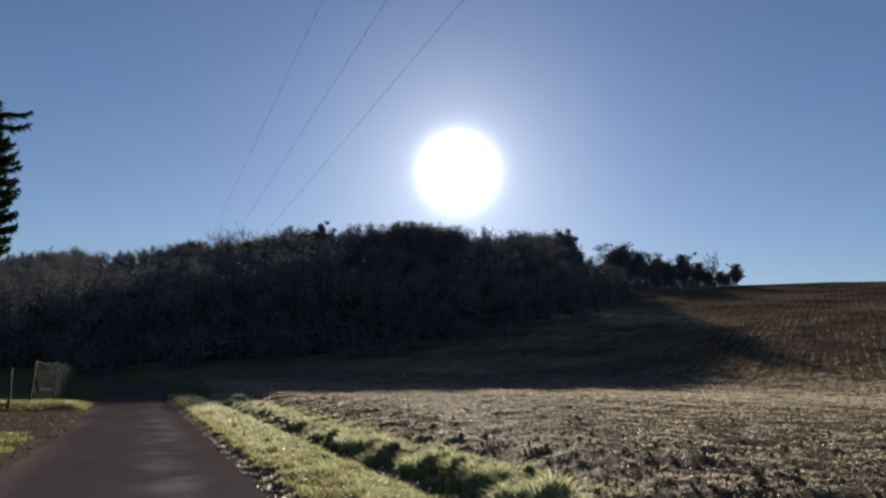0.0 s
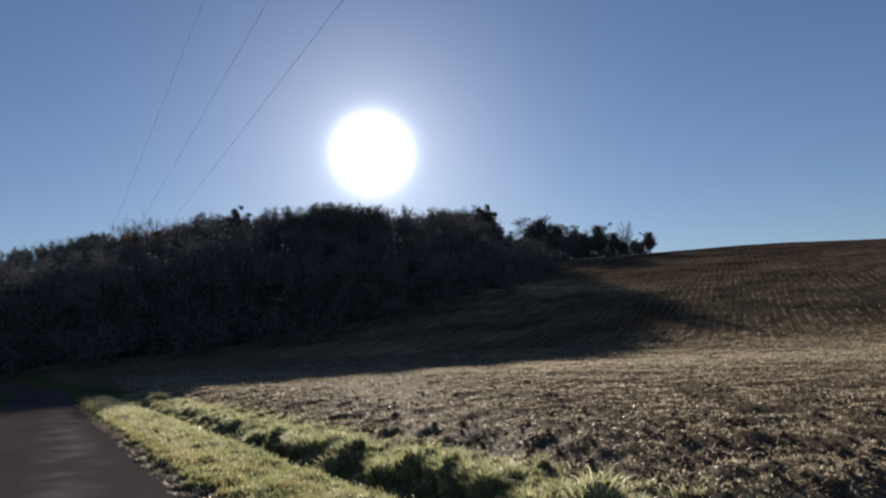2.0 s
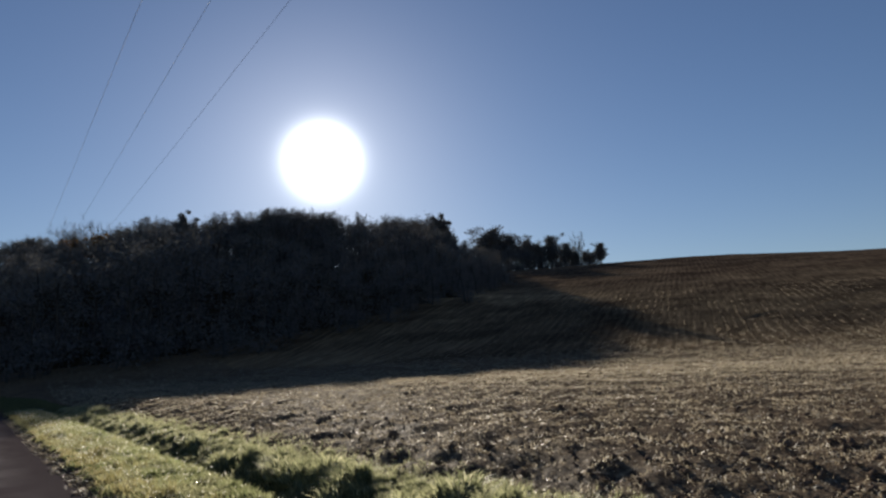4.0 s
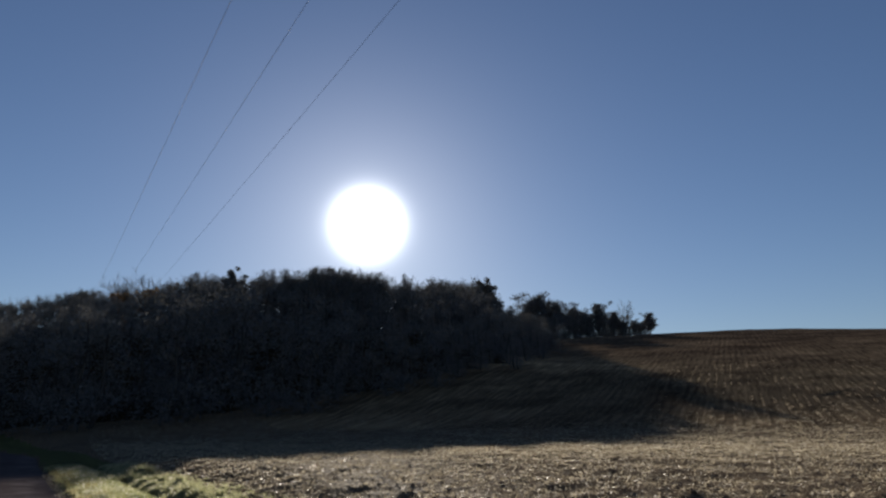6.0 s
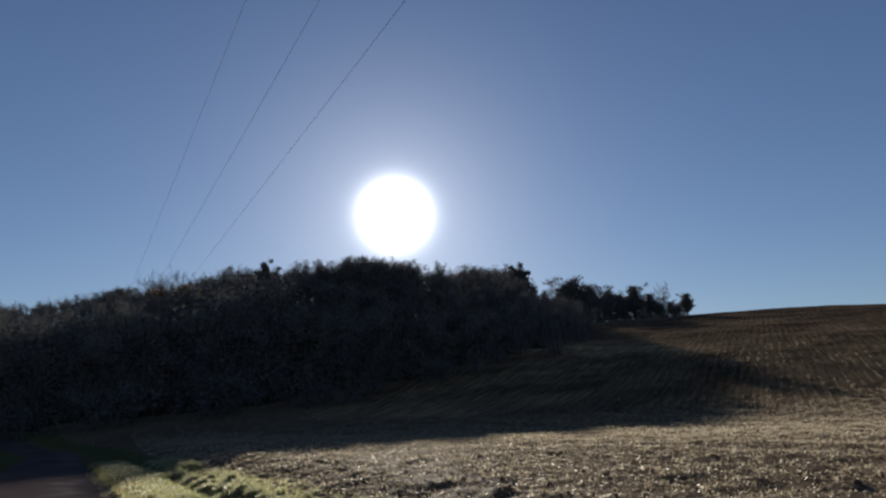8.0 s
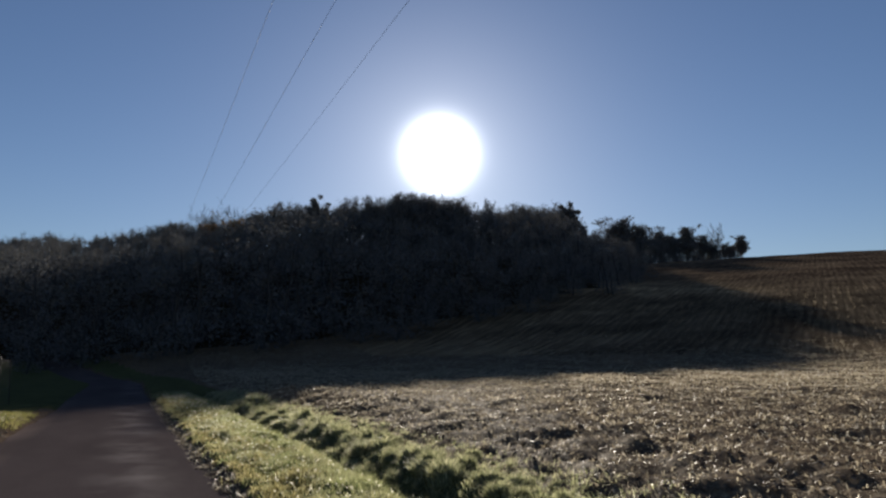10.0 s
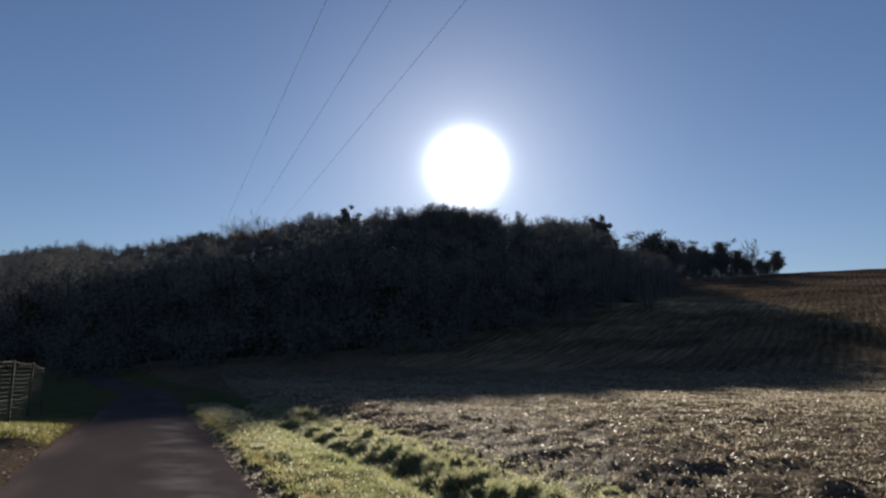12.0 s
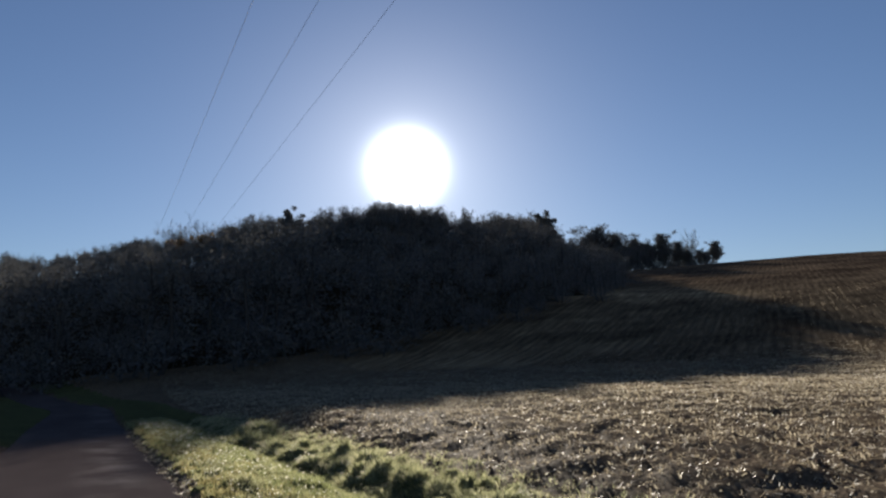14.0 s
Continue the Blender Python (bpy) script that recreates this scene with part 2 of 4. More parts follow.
M_LEAF = leaf_material("tree_leaves", [(0.0, (0.12, 0.125, 0.132)), (0.6, (0.132, 0.134, 0.138)), (0.9, (0.142, 0.14, 0.137)), (1.0, (0.152, 0.142, 0.13))], 0.1, 0.9, 0.0)
M_RUST = leaf_material("autumn_leaves", [(0.0, (0.1, 0.06, 0.03)), (0.6, (0.17, 0.1, 0.048)), (1.0, (0.24, 0.15, 0.07))], 0.3, 0.6, 0.1)
M_NEEDLE = leaf_material("conifer_needles", [(0.0, (0.015, 0.028, 0.014)), (1.0, (0.045, 0.06, 0.025))], 0.15, 0.7, 0.03)
M_BARK = bark_material("bark", (0.028, 0.027, 0.027), (0.075, 0.072, 0.07))
M_POST = bark_material("weathered_wood", (0.018, 0.016, 0.014), (0.05, 0.045, 0.04))
M_WIRE = bark_material("dull_galvanised_wire", (0.055, 0.054, 0.051), (0.13, 0.127, 0.12))
M_CABLE = bark_material("dark_cable", (0.03, 0.03, 0.035), (0.06, 0.06, 0.065))
M_GLAZE = dirt_material("insulator_glaze", (0.1, 0.06, 0.04), (0.2, 0.12, 0.08), 5.0)


# ---- mesh helpers ----
def mesh_object(name, verts, faces, mats, index=None, smooth=False):
    me = bpy.data.meshes.new(name)
    verts = np.asarray(verts, np.float32)
    if isinstance(faces, np.ndarray):
        n, k = faces.shape
        me.vertices.add(len(verts))
        me.vertices.foreach_set("co", verts.ravel())
        me.loops.add(n * k)
        me.loops.foreach_set("vertex_index", faces.astype(np.int32).ravel())
        me.polygons.add(n)
        me.polygons.foreach_set("loop_start", np.arange(0, n * k, k, dtype=np.int32))
    else:
        me.from_pydata(verts.tolist(), [], faces)
    for m in mats:
        me.materials.append(m)
    if index is not None:
        me.polygons.foreach_set("material_index", np.asarray(index, np.int32))
    if smooth:
        me.polygons.foreach_set("use_smooth", np.ones(len(me.polygons), bool))
    me.update(calc_edges=True)
    me.validate()
    return new(name, me)


def under(ob, parent):
    ob.parent = parent
    return ob


def holder(name, m):
    e = new(name)
    e.empty_display_size = 0.3
    e.matrix_world = m
    return e


def tube(points, radii, sides=6):
    """A tapered tube along points; quads as an array, with closed ends left to the taper."""
    pts = np.asarray(points, float)
    rad = np.asarray(radii, float)
    tang = np.gradient(pts, axis=0)
    tang /= np.linalg.norm(tang, axis=1, keepdims=True) + 1e-9
    ref = np.where(np.abs(tang[:, 2:3]) > 0.9, np.array([[1.0, 0, 0]]), np.array([[0, 0, 1.0]]))
    a = np.cross(tang, ref)
    a /= np.linalg.norm(a, axis=1, keepdims=True) + 1e-9
    b = np.cross(tang, a)
    ang = np.linspace(0, 2 * np.pi, sides, endpoint=False)
    ring = a[:, None] * np.cos(ang)[None, :, None] + b[:, None] * np.sin(ang)[None, :, None]
    v = (pts[:, None] + ring * rad[:, None, None]).reshape(-1, 3)
    i, j = np.meshgrid(np.arange(len(pts) - 1), np.arange(sides), indexing="ij")
    k = (j + 1) % sides
    f = np.stack([i * sides + j, i * sides + k, (i + 1) * sides + k, (i + 1) * sides + j], -1).reshape(-1, 4)
    return v, f


def join(parts):
    vs, fs, n = [], [], 0
    for v, f in parts:
        vs.append(v)
        fs.append(f + n)
        n += len(v)
    return np.concatenate(vs), np.concatenate(fs)


def soft_step(a, b, x):
    t = np.clip((np.asarray(x, float) - a) / (b - a), 0, 1)
    return t * t * (3 - 2 * t)


def waves(x, y, size, seed, octaves=4):
    """Cheap smooth noise for heights: sums of turned sine waves, about -1 to 1."""
    r = np.random.RandomState(seed)
    total, amp = 0.0 * x, 1.0
    for o in range(octaves):
        for _ in range(3):
            th, ph = r.uniform(0, 2 * np.pi, 2)
            k = 2 * np.pi / size * r.uniform(0.7, 1.4)
            total = total + amp * np.sin(k * (x * np.cos(th) + y * np.sin(th)) + ph + 1.3 * np.sin(0.6 * k * (y * np.cos(th) - x * np.sin(th)) + 2 * ph)) / 3
        size, amp = size / 2.1, amp * 0.55
    return total


# ---- the lie of the land ----
def road_edge(y):
    """x of the road's right-hand edge."""
    y = np.asarray(y, float)
    e = 1.62 - 0.021 * (np.clip(y, -40, 45) - 9)
    return e - 0.008 * np.clip(y - 55, 0, None) ** 2


def road_left(y):
    y = np.asarray(y, float)
    return np.where(y > 45, road_edge(y) - 2.75, -1.82 + 0.06 * np.sin(y * 0.4))


RIDGE = np.array([(-80, 270), (-56, 264), (-26, 249), (-13, 240), (7, 210), (15, 184), (24, 153), (29, 137), (35, 128), (42, 129), (53, 140), (75, 148), (90, 152), (103, 172), (110, 181), (125, 182), (140, 183), (172, 177), (240, 150)], float)
CANOPY = np.array([(-80, 28), (-56, 34), (-26, 38), (-13, 36.2), (7, 36.4), (9.5, 35.6), (11, 34.2), (15, 32.5), (19.5, 31.0), (21.5, 31.8), (24, 31.6), (29, 28.3), (35, 27.7), (42, 28.7), (53, 32), (75, 34.4), (90, 36.2), (103, 40.8), (107, 40.0), (112, 38.2), (118, 37.6), (124, 38.6), (131, 41.3), (138, 40.4), (143, 38.2), (153, 38.6), (160, 37.5), (168, 35.8), (176, 35)], float)


def verge_rag(y):
    """How the turf's broken edge wanders along the lane."""
    y = np.asarray(y, float)
    return 0.1 * np.sin(y * 2.3 + 2 * np.sin(y * 0.7)) * np.sin(y * 0.9 + 1.0) + 0.06 * np.sin(y * 7.1 + np.sin(y * 3.0))


def ridge_y(x):
    return np.interp(x, RIDGE[:, 0], RIDGE[:, 1])


def canopy_z(x):
    return np.interp(x, CANOPY[:, 0], CANOPY[:, 1]) + 0.9


BEAR = np.arctan2(RIDGE[:, 0], RIDGE[:, 1])


def roof_over(x, y):
    """How high the canopy may stand: it falls from the ridge towards the valley, steeper on the sunny side."""
    b = math.atan2(x, y)
    rx = float(np.interp(b, BEAR, RIDGE[:, 0]))
    share = min(1.0, math.hypot(x, y) / math.hypot(rx, float(ridge_y(rx))))
    top = 1.5 + (float(canopy_z(rx)) - 1.5) * share * (0.72 + 0.28 * share)
    if x > -6 + 0.42 * (y - 20):
        t = 0.0
        while t < 160 and y + 0.92 * t < float(ridge_y(x + 0.391 * t)):
            t += 1.0
        top = min(top, float(canopy_z(x + 0.391 * t)) - 0.3 * t)
    return top


def foot_y(x):
    """Where the wood begins, up the slope from the valley."""
    return np.interp(x, [-80, 36, 60, 84, 106, 116, 140, 176], [76, 80, 92, 114, 142, 172, 178, 174])


def hill(x, y):
    """Broad heights: a flat valley floor, a field that climbs to a crest, a steeper wooded bank."""
    s = x * 0.743 + y * 0.669
    d1 = np.clip(s - 45, 0, 30)
    up = 0.5 * 0.19 / 30 * d1**2 + 0.19 * np.clip(s - 75, 0, None) - 0.5 * (0.085 / 187) * np.clip(s - 75, 0, 187) ** 2
    far = np.clip(s - 262, 0, None)
    up = up - far * 0.085 - np.where(far < 58, 0.0009 * far**2, 0.1044 * far - 3.03)   # over the crest it levels out
    crest = (1 - 2 * soft_step(50, 64, np.degrees(np.arctan2(x, y)))) * soft_step(150, 215, s)
    bank = (8.5 * soft_step(68, 126, y) + 4.0 * soft_step(140, 240, y) * (1 - soft_step(10, 50, x))) * (1 - soft_step(20, 75, x - 0.35 * (y - 70)))
    fade = soft_step(-4, 22, x) + (1 - soft_step(-4, 22, x)) * soft_step(55, 80, y)
    return np.maximum(up, 0) * fade + bank + 1.1 * crest * (x > 0)


def ground_z(x, y):
    x, y = np.asarray(x, float), np.asarray(y, float)
    u = x - road_edge(y)
    lip = u + 0.13 * waves(0 * x, y, 1.5, 45, 3)
    deep = 0.85 - 0.38 * soft_step(13, 21, y)                      # the ditch grows shallower along the lane
    field = 0.43 * deep * soft_step(1.8, 2.3, lip) + (0.39 - 0.1 * deep) * soft_step(2.2, 4.6, u)
    rag = u + verge_rag(y)
    verge = 0.03 * soft_step(0.0, 0.2, u) + 0.07 * soft_step(0.1, 0.22, rag) + 0.03 * soft_step(0.4, 1.0, u) - 0.33 * deep * soft_step(1.36, 1.74, u)
    lump = (0.035 * waves(x, y, 1.4, 3) + 0.028 * waves(x, y, 0.62, 4)) * soft_step(0.1, 0.5, u)
    rough = (0.03 * waves(x, y, 1.1, 5) + 0.018 * waves(x, y, 0.55, 7) + 0.05 * waves(x, y, 5.0, 6)) * soft_step(2.3, 3.2, u)
    w = road_left(y) - x
    left = 0.05 * soft_step(0, 0.4, w) + 0.03 * waves(x, y, 2.3, 8) * soft_step(0, 0.6, w)
    island = 0.2 * soft_step(27.8, 29.0, y) * (1 - soft_step(30.5, 34, y)) * soft_step(0.05, 0.7, w)
    under_road = -0.05 * ((u < 0) & (w < 0))
    return field + verge + lump + rough + left + island + under_road + hill(x, y)


def axis_steps(stops):
    vals = [stops[0][0]]
    for (a, _), (b, step) in zip(stops[:-1], stops[1:]):
        n = max(1, round((b - a) / step))
        vals += list(np.linspace(a, b, n + 1)[1:])
    return np.array(vals)


def build_ground():
    xs = axis_steps([(-1500, 0), (-300, 120), (-60, 12), (-8, 1.5), (-2.2, 0.25), (0.2, 0.25), (6.5, 0.09), (14, 0.22), (40, 0.8), (110, 2.5), (300, 6), (700, 40), (1500, 160)])
    ys = axis_steps([(-400, 0), (-40, 40), (-8, 2.0), (30, 0.16), (50, 0.4), (90, 1.4), (200, 3.0), (320, 6), (700, 40), (1800, 160)])
    gx, gy = np.meshgrid(xs, ys)
    z = ground_z(gx, gy)
    v = np.stack([gx, gy, z], -1).reshape(-1, 3)
    nx, ny = len(xs), len(ys)
    i, j = np.meshgrid(np.arange(ny - 1), np.arange(nx - 1), indexing="ij")
    f = np.stack([i * nx + j, i * nx + j + 1, (i + 1) * nx + j + 1, (i + 1) * nx + j], -1).reshape(-1, 4)
    c = v[f].mean(1)
    x, y = c[:, 0], c[:, 1]
    u, w = x - road_edge(y), road_left(y) - x
    idx = np.zeros(len(f), int)                                             # field
    idx[(x * 0.743 + y * 0.669 > 62) & (x > 20)] = 1                         # rows up the slope
    idx[(u < 2.6) & (x < 60)] = 2                                            # turf
    idx[(u + verge_rag(y) < 0.16) & (u > -1)] = 3                                           # stony edge
    idx[(w > -0.5) & (w < 0.45) & (y < 36)] = 3
    idx[(w > 0) & (y > 19.5 + 0.5 * np.sin(x * 1.7)) & (y < 28.6 + 0.4 * np.sin(x * 2.1))] = 3   # the track that joins from the left
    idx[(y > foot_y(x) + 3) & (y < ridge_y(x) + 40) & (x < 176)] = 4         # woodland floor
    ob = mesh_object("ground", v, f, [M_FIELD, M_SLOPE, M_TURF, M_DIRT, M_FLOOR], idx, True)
    return tagged(ob, "brown stubble field rising to a bare hillside", "ground", kind="structure")


def build_road():
    ys = axis_steps([(-60, 0), (-2, 3.0), (45, 0.35), (82, 1.0)])
    cols = np.linspace(0, 1, 15)
    e, l = road_edge(ys), road_left(ys)
    e = e + 0.05 * waves(0 * ys, ys, 1.3, 21, 3)
    l = l + 0.05 * waves(0 * ys, ys, 1.6, 22, 3)
    gx = l[:, None] + (e - l)[:, None] * cols[None]
    gy = np.repeat(ys[:, None], len(cols), 1)
    z = 0.035 * (1 - (2 * cols - 1) ** 2)[None] + 0.003 * waves(gx, gy, 2.2, 9) + hill(gx, gy)
    top = np.stack([gx, gy, z], -1).reshape(-1, 3)
    low = top.copy()
    low[:, 2] -= 0.12
    n, m = len(ys), len(cols)
    i, j = np.meshgrid(np.arange(n - 1), np.arange(m - 1), indexing="ij")
    f = np.stack([i * m + j, i * m + j + 1, (i + 1) * m + j + 1, (i + 1) * m + j], -1).reshape(-1, 4)
    r = np.arange(n - 1)
    N = n * m
    side_l = np.stack([r * m, (r + 1) * m, (r + 1) * m + N, r * m + N], -1) + N
    side_r = np.stack([r * m + m - 1, r * m + m - 1 + N, (r + 1) * m + m - 1 + N, (r + 1) * m + m - 1], -1) + N
    ob = mesh_object("road", np.concatenate([top, top, low]), np.concatenate([f, side_l, side_r]), [M_ROAD], None, False)
    ob.data.polygons.foreach_set("use_smooth", np.arange(len(ob.data.polygons)) < len(f))
    return tagged(ob, "narrow damp asphalt lane with crumbling edges", "road", kind="structure")


ground, road = build_ground(), build_road()


# ---- grass, straw and clods ----
def blades(px, py, pz, height, width, seed, lean=0.5, cluster=None):
    """Bent blades, three triangles each."""
    r = np.random.RandomState(seed)
    n = len(px)
    th = r.uniform(0, 2 * np.pi, n)
    out_x, out_y = np.cos(th), np.sin(th)
    if cluster is not None:
        out_x, out_y = cluster
    bend = height * lean * r.uniform(0.3, 1.3, n)
    side = r.uniform(0, 2 * np.pi, n)
    sx, sy = np.cos(side) * width / 2, np.sin(side) * width / 2
    p0 = np.stack([px, py, pz - 0.02], -1)
    p1 = p0 + np.stack([out_x * bend * 0.35, out_y * bend * 0.35, height * 0.6], -1)
    p2 = p0 + np.stack([out_x * bend, out_y * bend, height * (1.0 - 0.25 * np.minimum(lean * 1.2, 1) * r.uniform(0, 1, n))], -1)
    s = np.stack([sx, sy, 0 * sx], -1)
    v = np.stack([p0 - s, p0 + s, p1 + s * 0.75, p1 - s * 0.75, p2], 1).reshape(-1, 3)
    b = np.arange(n)[:, None] * 5
    f = np.concatenate([b + np.array([[0, 1, 2]]), b + np.array([[0, 2, 3]]), b + np.array([[3, 2, 4]])])
    return v, f


def build_verge():
    r = np.random.RandomState(11)
    n = 120000
    y = np.where(r.uniform(0, 1, n) < 0.07, r.uniform(-10, 2, n), 2 + 40 * r.uniform(0, 1, n) ** 1.25)
    u = 0.0 + 1.87 * r.beta(1.4, 1.3, n)
    keep = r.uniform(0, 1, n) < 0.05 + 0.95 * soft_step(0.08, 0.24, u + verge_rag(y))
    y, u = y[keep], u[keep]
    x = road_edge(y) + u
    patch = waves(x, y, 1.2, 32)
    h = (0.055 + 0.06 * r.uniform(0, 1, len(x)) + 0.07 * np.clip(patch, 0, 1)) * (0.65 + 0.35 * soft_step(0.3, 0.7, u))
    ochre = waves(x, y, 0.9, 34) + 0.5 * r.uniform(-1, 1, len(x)) + 1.25 * (0.55 - np.abs(u - 0.28)) > 0.55
    h = np.where(ochre, h * 1.2, h)
    v, f = blades(x, y, ground_z(x, y), h, 0.006 + 0.00017 * y, 12, 0.75)
    return tagged(mesh_object("verge_grass", v, f, [M_GRASS, M_OCHRE], np.tile(ochre.astype(int), 3)), "short dewy yellow-green grass along the lane", "grass", kind="stuff")


def build_dew_glints():
    """Dew glints on the verge, put in as small flecks of near-white colour."""
    r = np.random.RandomState(33)
    n = 3000
    y = 3 + 36 * r.uniform(0, 1, n) ** 1.2
    u = 0.3 + 1.05 * r.uniform(0, 1, n)
    x = road_edge(y) + u
    p = np.stack([x, y, ground_z(x, y) + r.uniform(0.09, 0.16, n)], -1)
    a, b = r.normal(0, 1, (n, 3)), r.normal(0, 1, (n, 3))
    a /= np.linalg.norm(a, axis=1, keepdims=True)
    b -= a * (a * b).sum(1, keepdims=True)
    b /= np.linalg.norm(b, axis=1, keepdims=True)
    s = (r.uniform(0.005, 0.011, n) * (1 + y / 70))[:, None]
    v = np.stack([p - a * s, p + b * s * 0.6, p + a * s, p - b * s * 0.6], 1).reshape(-1, 3)
    return tagged(mesh_object("dew_glints", v, np.arange(4 * n).reshape(-1, 4), [M_PALE]), "tiny near-white flecks painted as dew glints in the grass", "leaves", kind="stuff")


def build_bank_grass():
    r = np.random.RandomState(14)
    n = 105000
    y = np.where(r.uniform(0, 1, n) < 0.07, r.uniform(-10, 2, n), 2 + 38 * r.uniform(0, 1, n) ** 1.25)
    u = 1.68 + 1.7 * r.beta(1.5, 2.0, n)
    x = road_edge(y) + u
    clump = np.clip(0.5 + 0.9 * waves(x, y, 0.5, 46, 2), 0.05, 1.3)
    keep = r.uniform(0, 1, n) < 0.25 + clump
    x, y, u, clump = x[keep], y[keep], u[keep], clump[keep]
    h = 0.03 + 0.15 * clump * r.beta(1.5, 2.2, len(x)) * (1 - 0.4 * soft_step(2.6, 3.2, u))
    v, f = blades(x, y, ground_z(x, y), h, 0.006 + 0.0002 * y, 15, 0.8)
    return tagged(mesh_object("ditch_grass", v, f, [M_TUFT]), "rough green grass on the ditch bank", "grass", kind="stuff")


def build_left_grass():
    r = np.random.RandomState(17)
    x1, y1 = -2.15 - 7 * r.uniform(0, 1, 22000) ** 1.4, np.where(r.uniform(0, 1, 22000) < 0.27, r.uniform(-10, 9, 22000), r.uniform(9, 19.4, 22000))
    k = (y1 < 19.2 + 0.5 * np.sin(x1 * 1.7)) & (x1 < -2.2 - 0.3 * waves(x1, y1, 1.3, 43) - 0.25 * soft_step(16, 19, y1))
    x2, y2 = -1.95 - 5.0 * r.uniform(0, 1, 11000) ** 1.3, 28.0 + 5.0 * r.uniform(0, 1, 11000) ** 1.3
    k2 = (y2 > 28.2 + 0.4 * np.sin(x2 * 2.1)) & (x2 < -1.9 - 0.25 * np.abs(waves(x2, y2, 1.0, 41)))
    v1, f1 = blades(x1[k], y1[k], ground_z(x1[k], y1[k]), r.uniform(0.04, 0.11, k.sum()), 0.011, 18, 0.6)
    v2, f2 = blades(x2[k2], y2[k2], ground_z(x2[k2], y2[k2]), r.uniform(0.04, 0.15, k2.sum()), 0.011, 19, 0.9)
    tagged(mesh_object("lawn_grass", v1, f1, [M_LAWN]), "bright short green grass beside the lane", "grass", kind="stuff")
    tagged(mesh_object("corner_grass", v2, f2, [M_LAWN]), "long yellow-green grass at the fence foot", "grass", kind="stuff")


def build_straw():
    r = np.random.RandomState(23)
    n = 700000
    d = 2.5 + 77.5 * r.uniform(0, 1, n) ** 1.9
    az = np.radians(r.uniform(2, 62, n))
    x, y = d * np.sin(az) + 2.0, d * np.cos(az)
    k = (x - road_edge(y) > 2.7) & (waves(x, y, 2.6, 24) + 0.6 * waves(x, y, 0.6, 25, 2) + r.uniform(-1.2, 0.9, n) < -0.36 + 0.037 * np.minimum(d, 45) - 0.16 * np.clip(0.743 * x + 0.669 * y - 55 - 5 * waves(x, y, 9.0, 26), 0, None)
         - 0.42 * soft_step(4.5, 9.0, x - 0.25 * (y - 10)) * soft_step(7, 11, y) * (1 - soft_step(17, 30, y)))   # a barer patch by the ditch's bend
    x, y, d = x[k], y[k], d[k]
    z = ground_z(x, y)
    m = len(x)
    length = r.uniform(0.009, 0.036, m) * (1 + np.minimum(d, 42) / 22)
    width = r.uniform(0.002, 0.007, m) * (1 + np.minimum(d, 42) / 13)
    th, tilt = r.uniform(0, 2 * np.pi, m), np.abs(r.normal(0.3, 0.45, m)) + 0.25 * soft_step(26, 40, d)
    a = np.stack([np.cos(th) * np.cos(tilt), np.sin(th) * np.cos(tilt), np.sin(tilt)], -1) * length[:, None]
    b = np.stack([-np.sin(th), np.cos(th), r.uniform(-0.8, 0.8, m)], -1) * width[:, None]
    p = np.stack([x, y, z + 0.004], -1)
    v = np.stack([p, p + b, p + a + b * 0.7, p + a], 1).reshape(-1, 3)
    f = np.arange(4 * m).reshape(-1, 4)
    return tagged(mesh_object("field_straw", v, f, [M_STRAW]), "pale chopped straw and stubble on the field", "straw", kind="stuff")


def build_slope_stubble():
    """Standing stubble in rows that run up the hillside."""
    r = np.random.RandomState(37)
    n = 600000
    along, row = r.uniform(20, 190, n), r.randint(-95, 75, n)
    across = row * 0.87 + 0.12 * np.sin(along * 0.11 + row) + r.normal(0, 1, n) * (0.11 + 0.25 * soft_step(95, 130, along))
    x, y = 0.777 * along + 0.629 * across, 0.629 * along - 0.777 * across
    s = 0.743 * x + 0.669 * y
    tone = waves(x, y, 26.0, 38) + 0.5 * waves(x, y, 5.0, 39)
    k = (s > 56 + 4 * waves(x, y, 9.0, 26)) & (s < 108 + 6 * waves(x, y, 14.0, 47)) & (y < foot_y(x) - 4) & (x > 25) & (tone + r.uniform(-1.0, 1.0, n) + 0.5 * np.exp(-(((s - 112) / 10) ** 2)) - 0.8 * soft_step(85, 110, s) > 0.15)
    x, y, s = x[k], y[k], s[k]
    m = len(x)
    tall, wide = r.uniform(0.025, 0.06, m) * (1.05 - 0.35 * soft_step(90, 130, s)), r.uniform(0.02, 0.06, m) * (0.3 + s / 140)
    th = r.uniform(0, np.pi, m)
    b = np.stack([np.cos(th) * wide / 2, np.sin(th) * wide / 2, 0 * th], -1)
    p = np.stack([x, y, ground_z(x, y) - 0.03], -1)
    a = np.stack([r.normal(0, 0.05, m), r.normal(0, 0.05, m), tall + 0.03], -1)
    v = np.stack([p - b, p + b, p + a + b * r.uniform(0.3, 1.0, (m, 1)), p + a * r.uniform(0.6, 1.0, (m, 1)) - b * 0.8], 1).reshape(-1, 3)
    return tagged(mesh_object("slope_stubble", v, np.arange(4 * m).reshape(-1, 4), [M_STUBBLE]), "brown standing stubble in rows up the hillside", "stubble", kind="stuff")


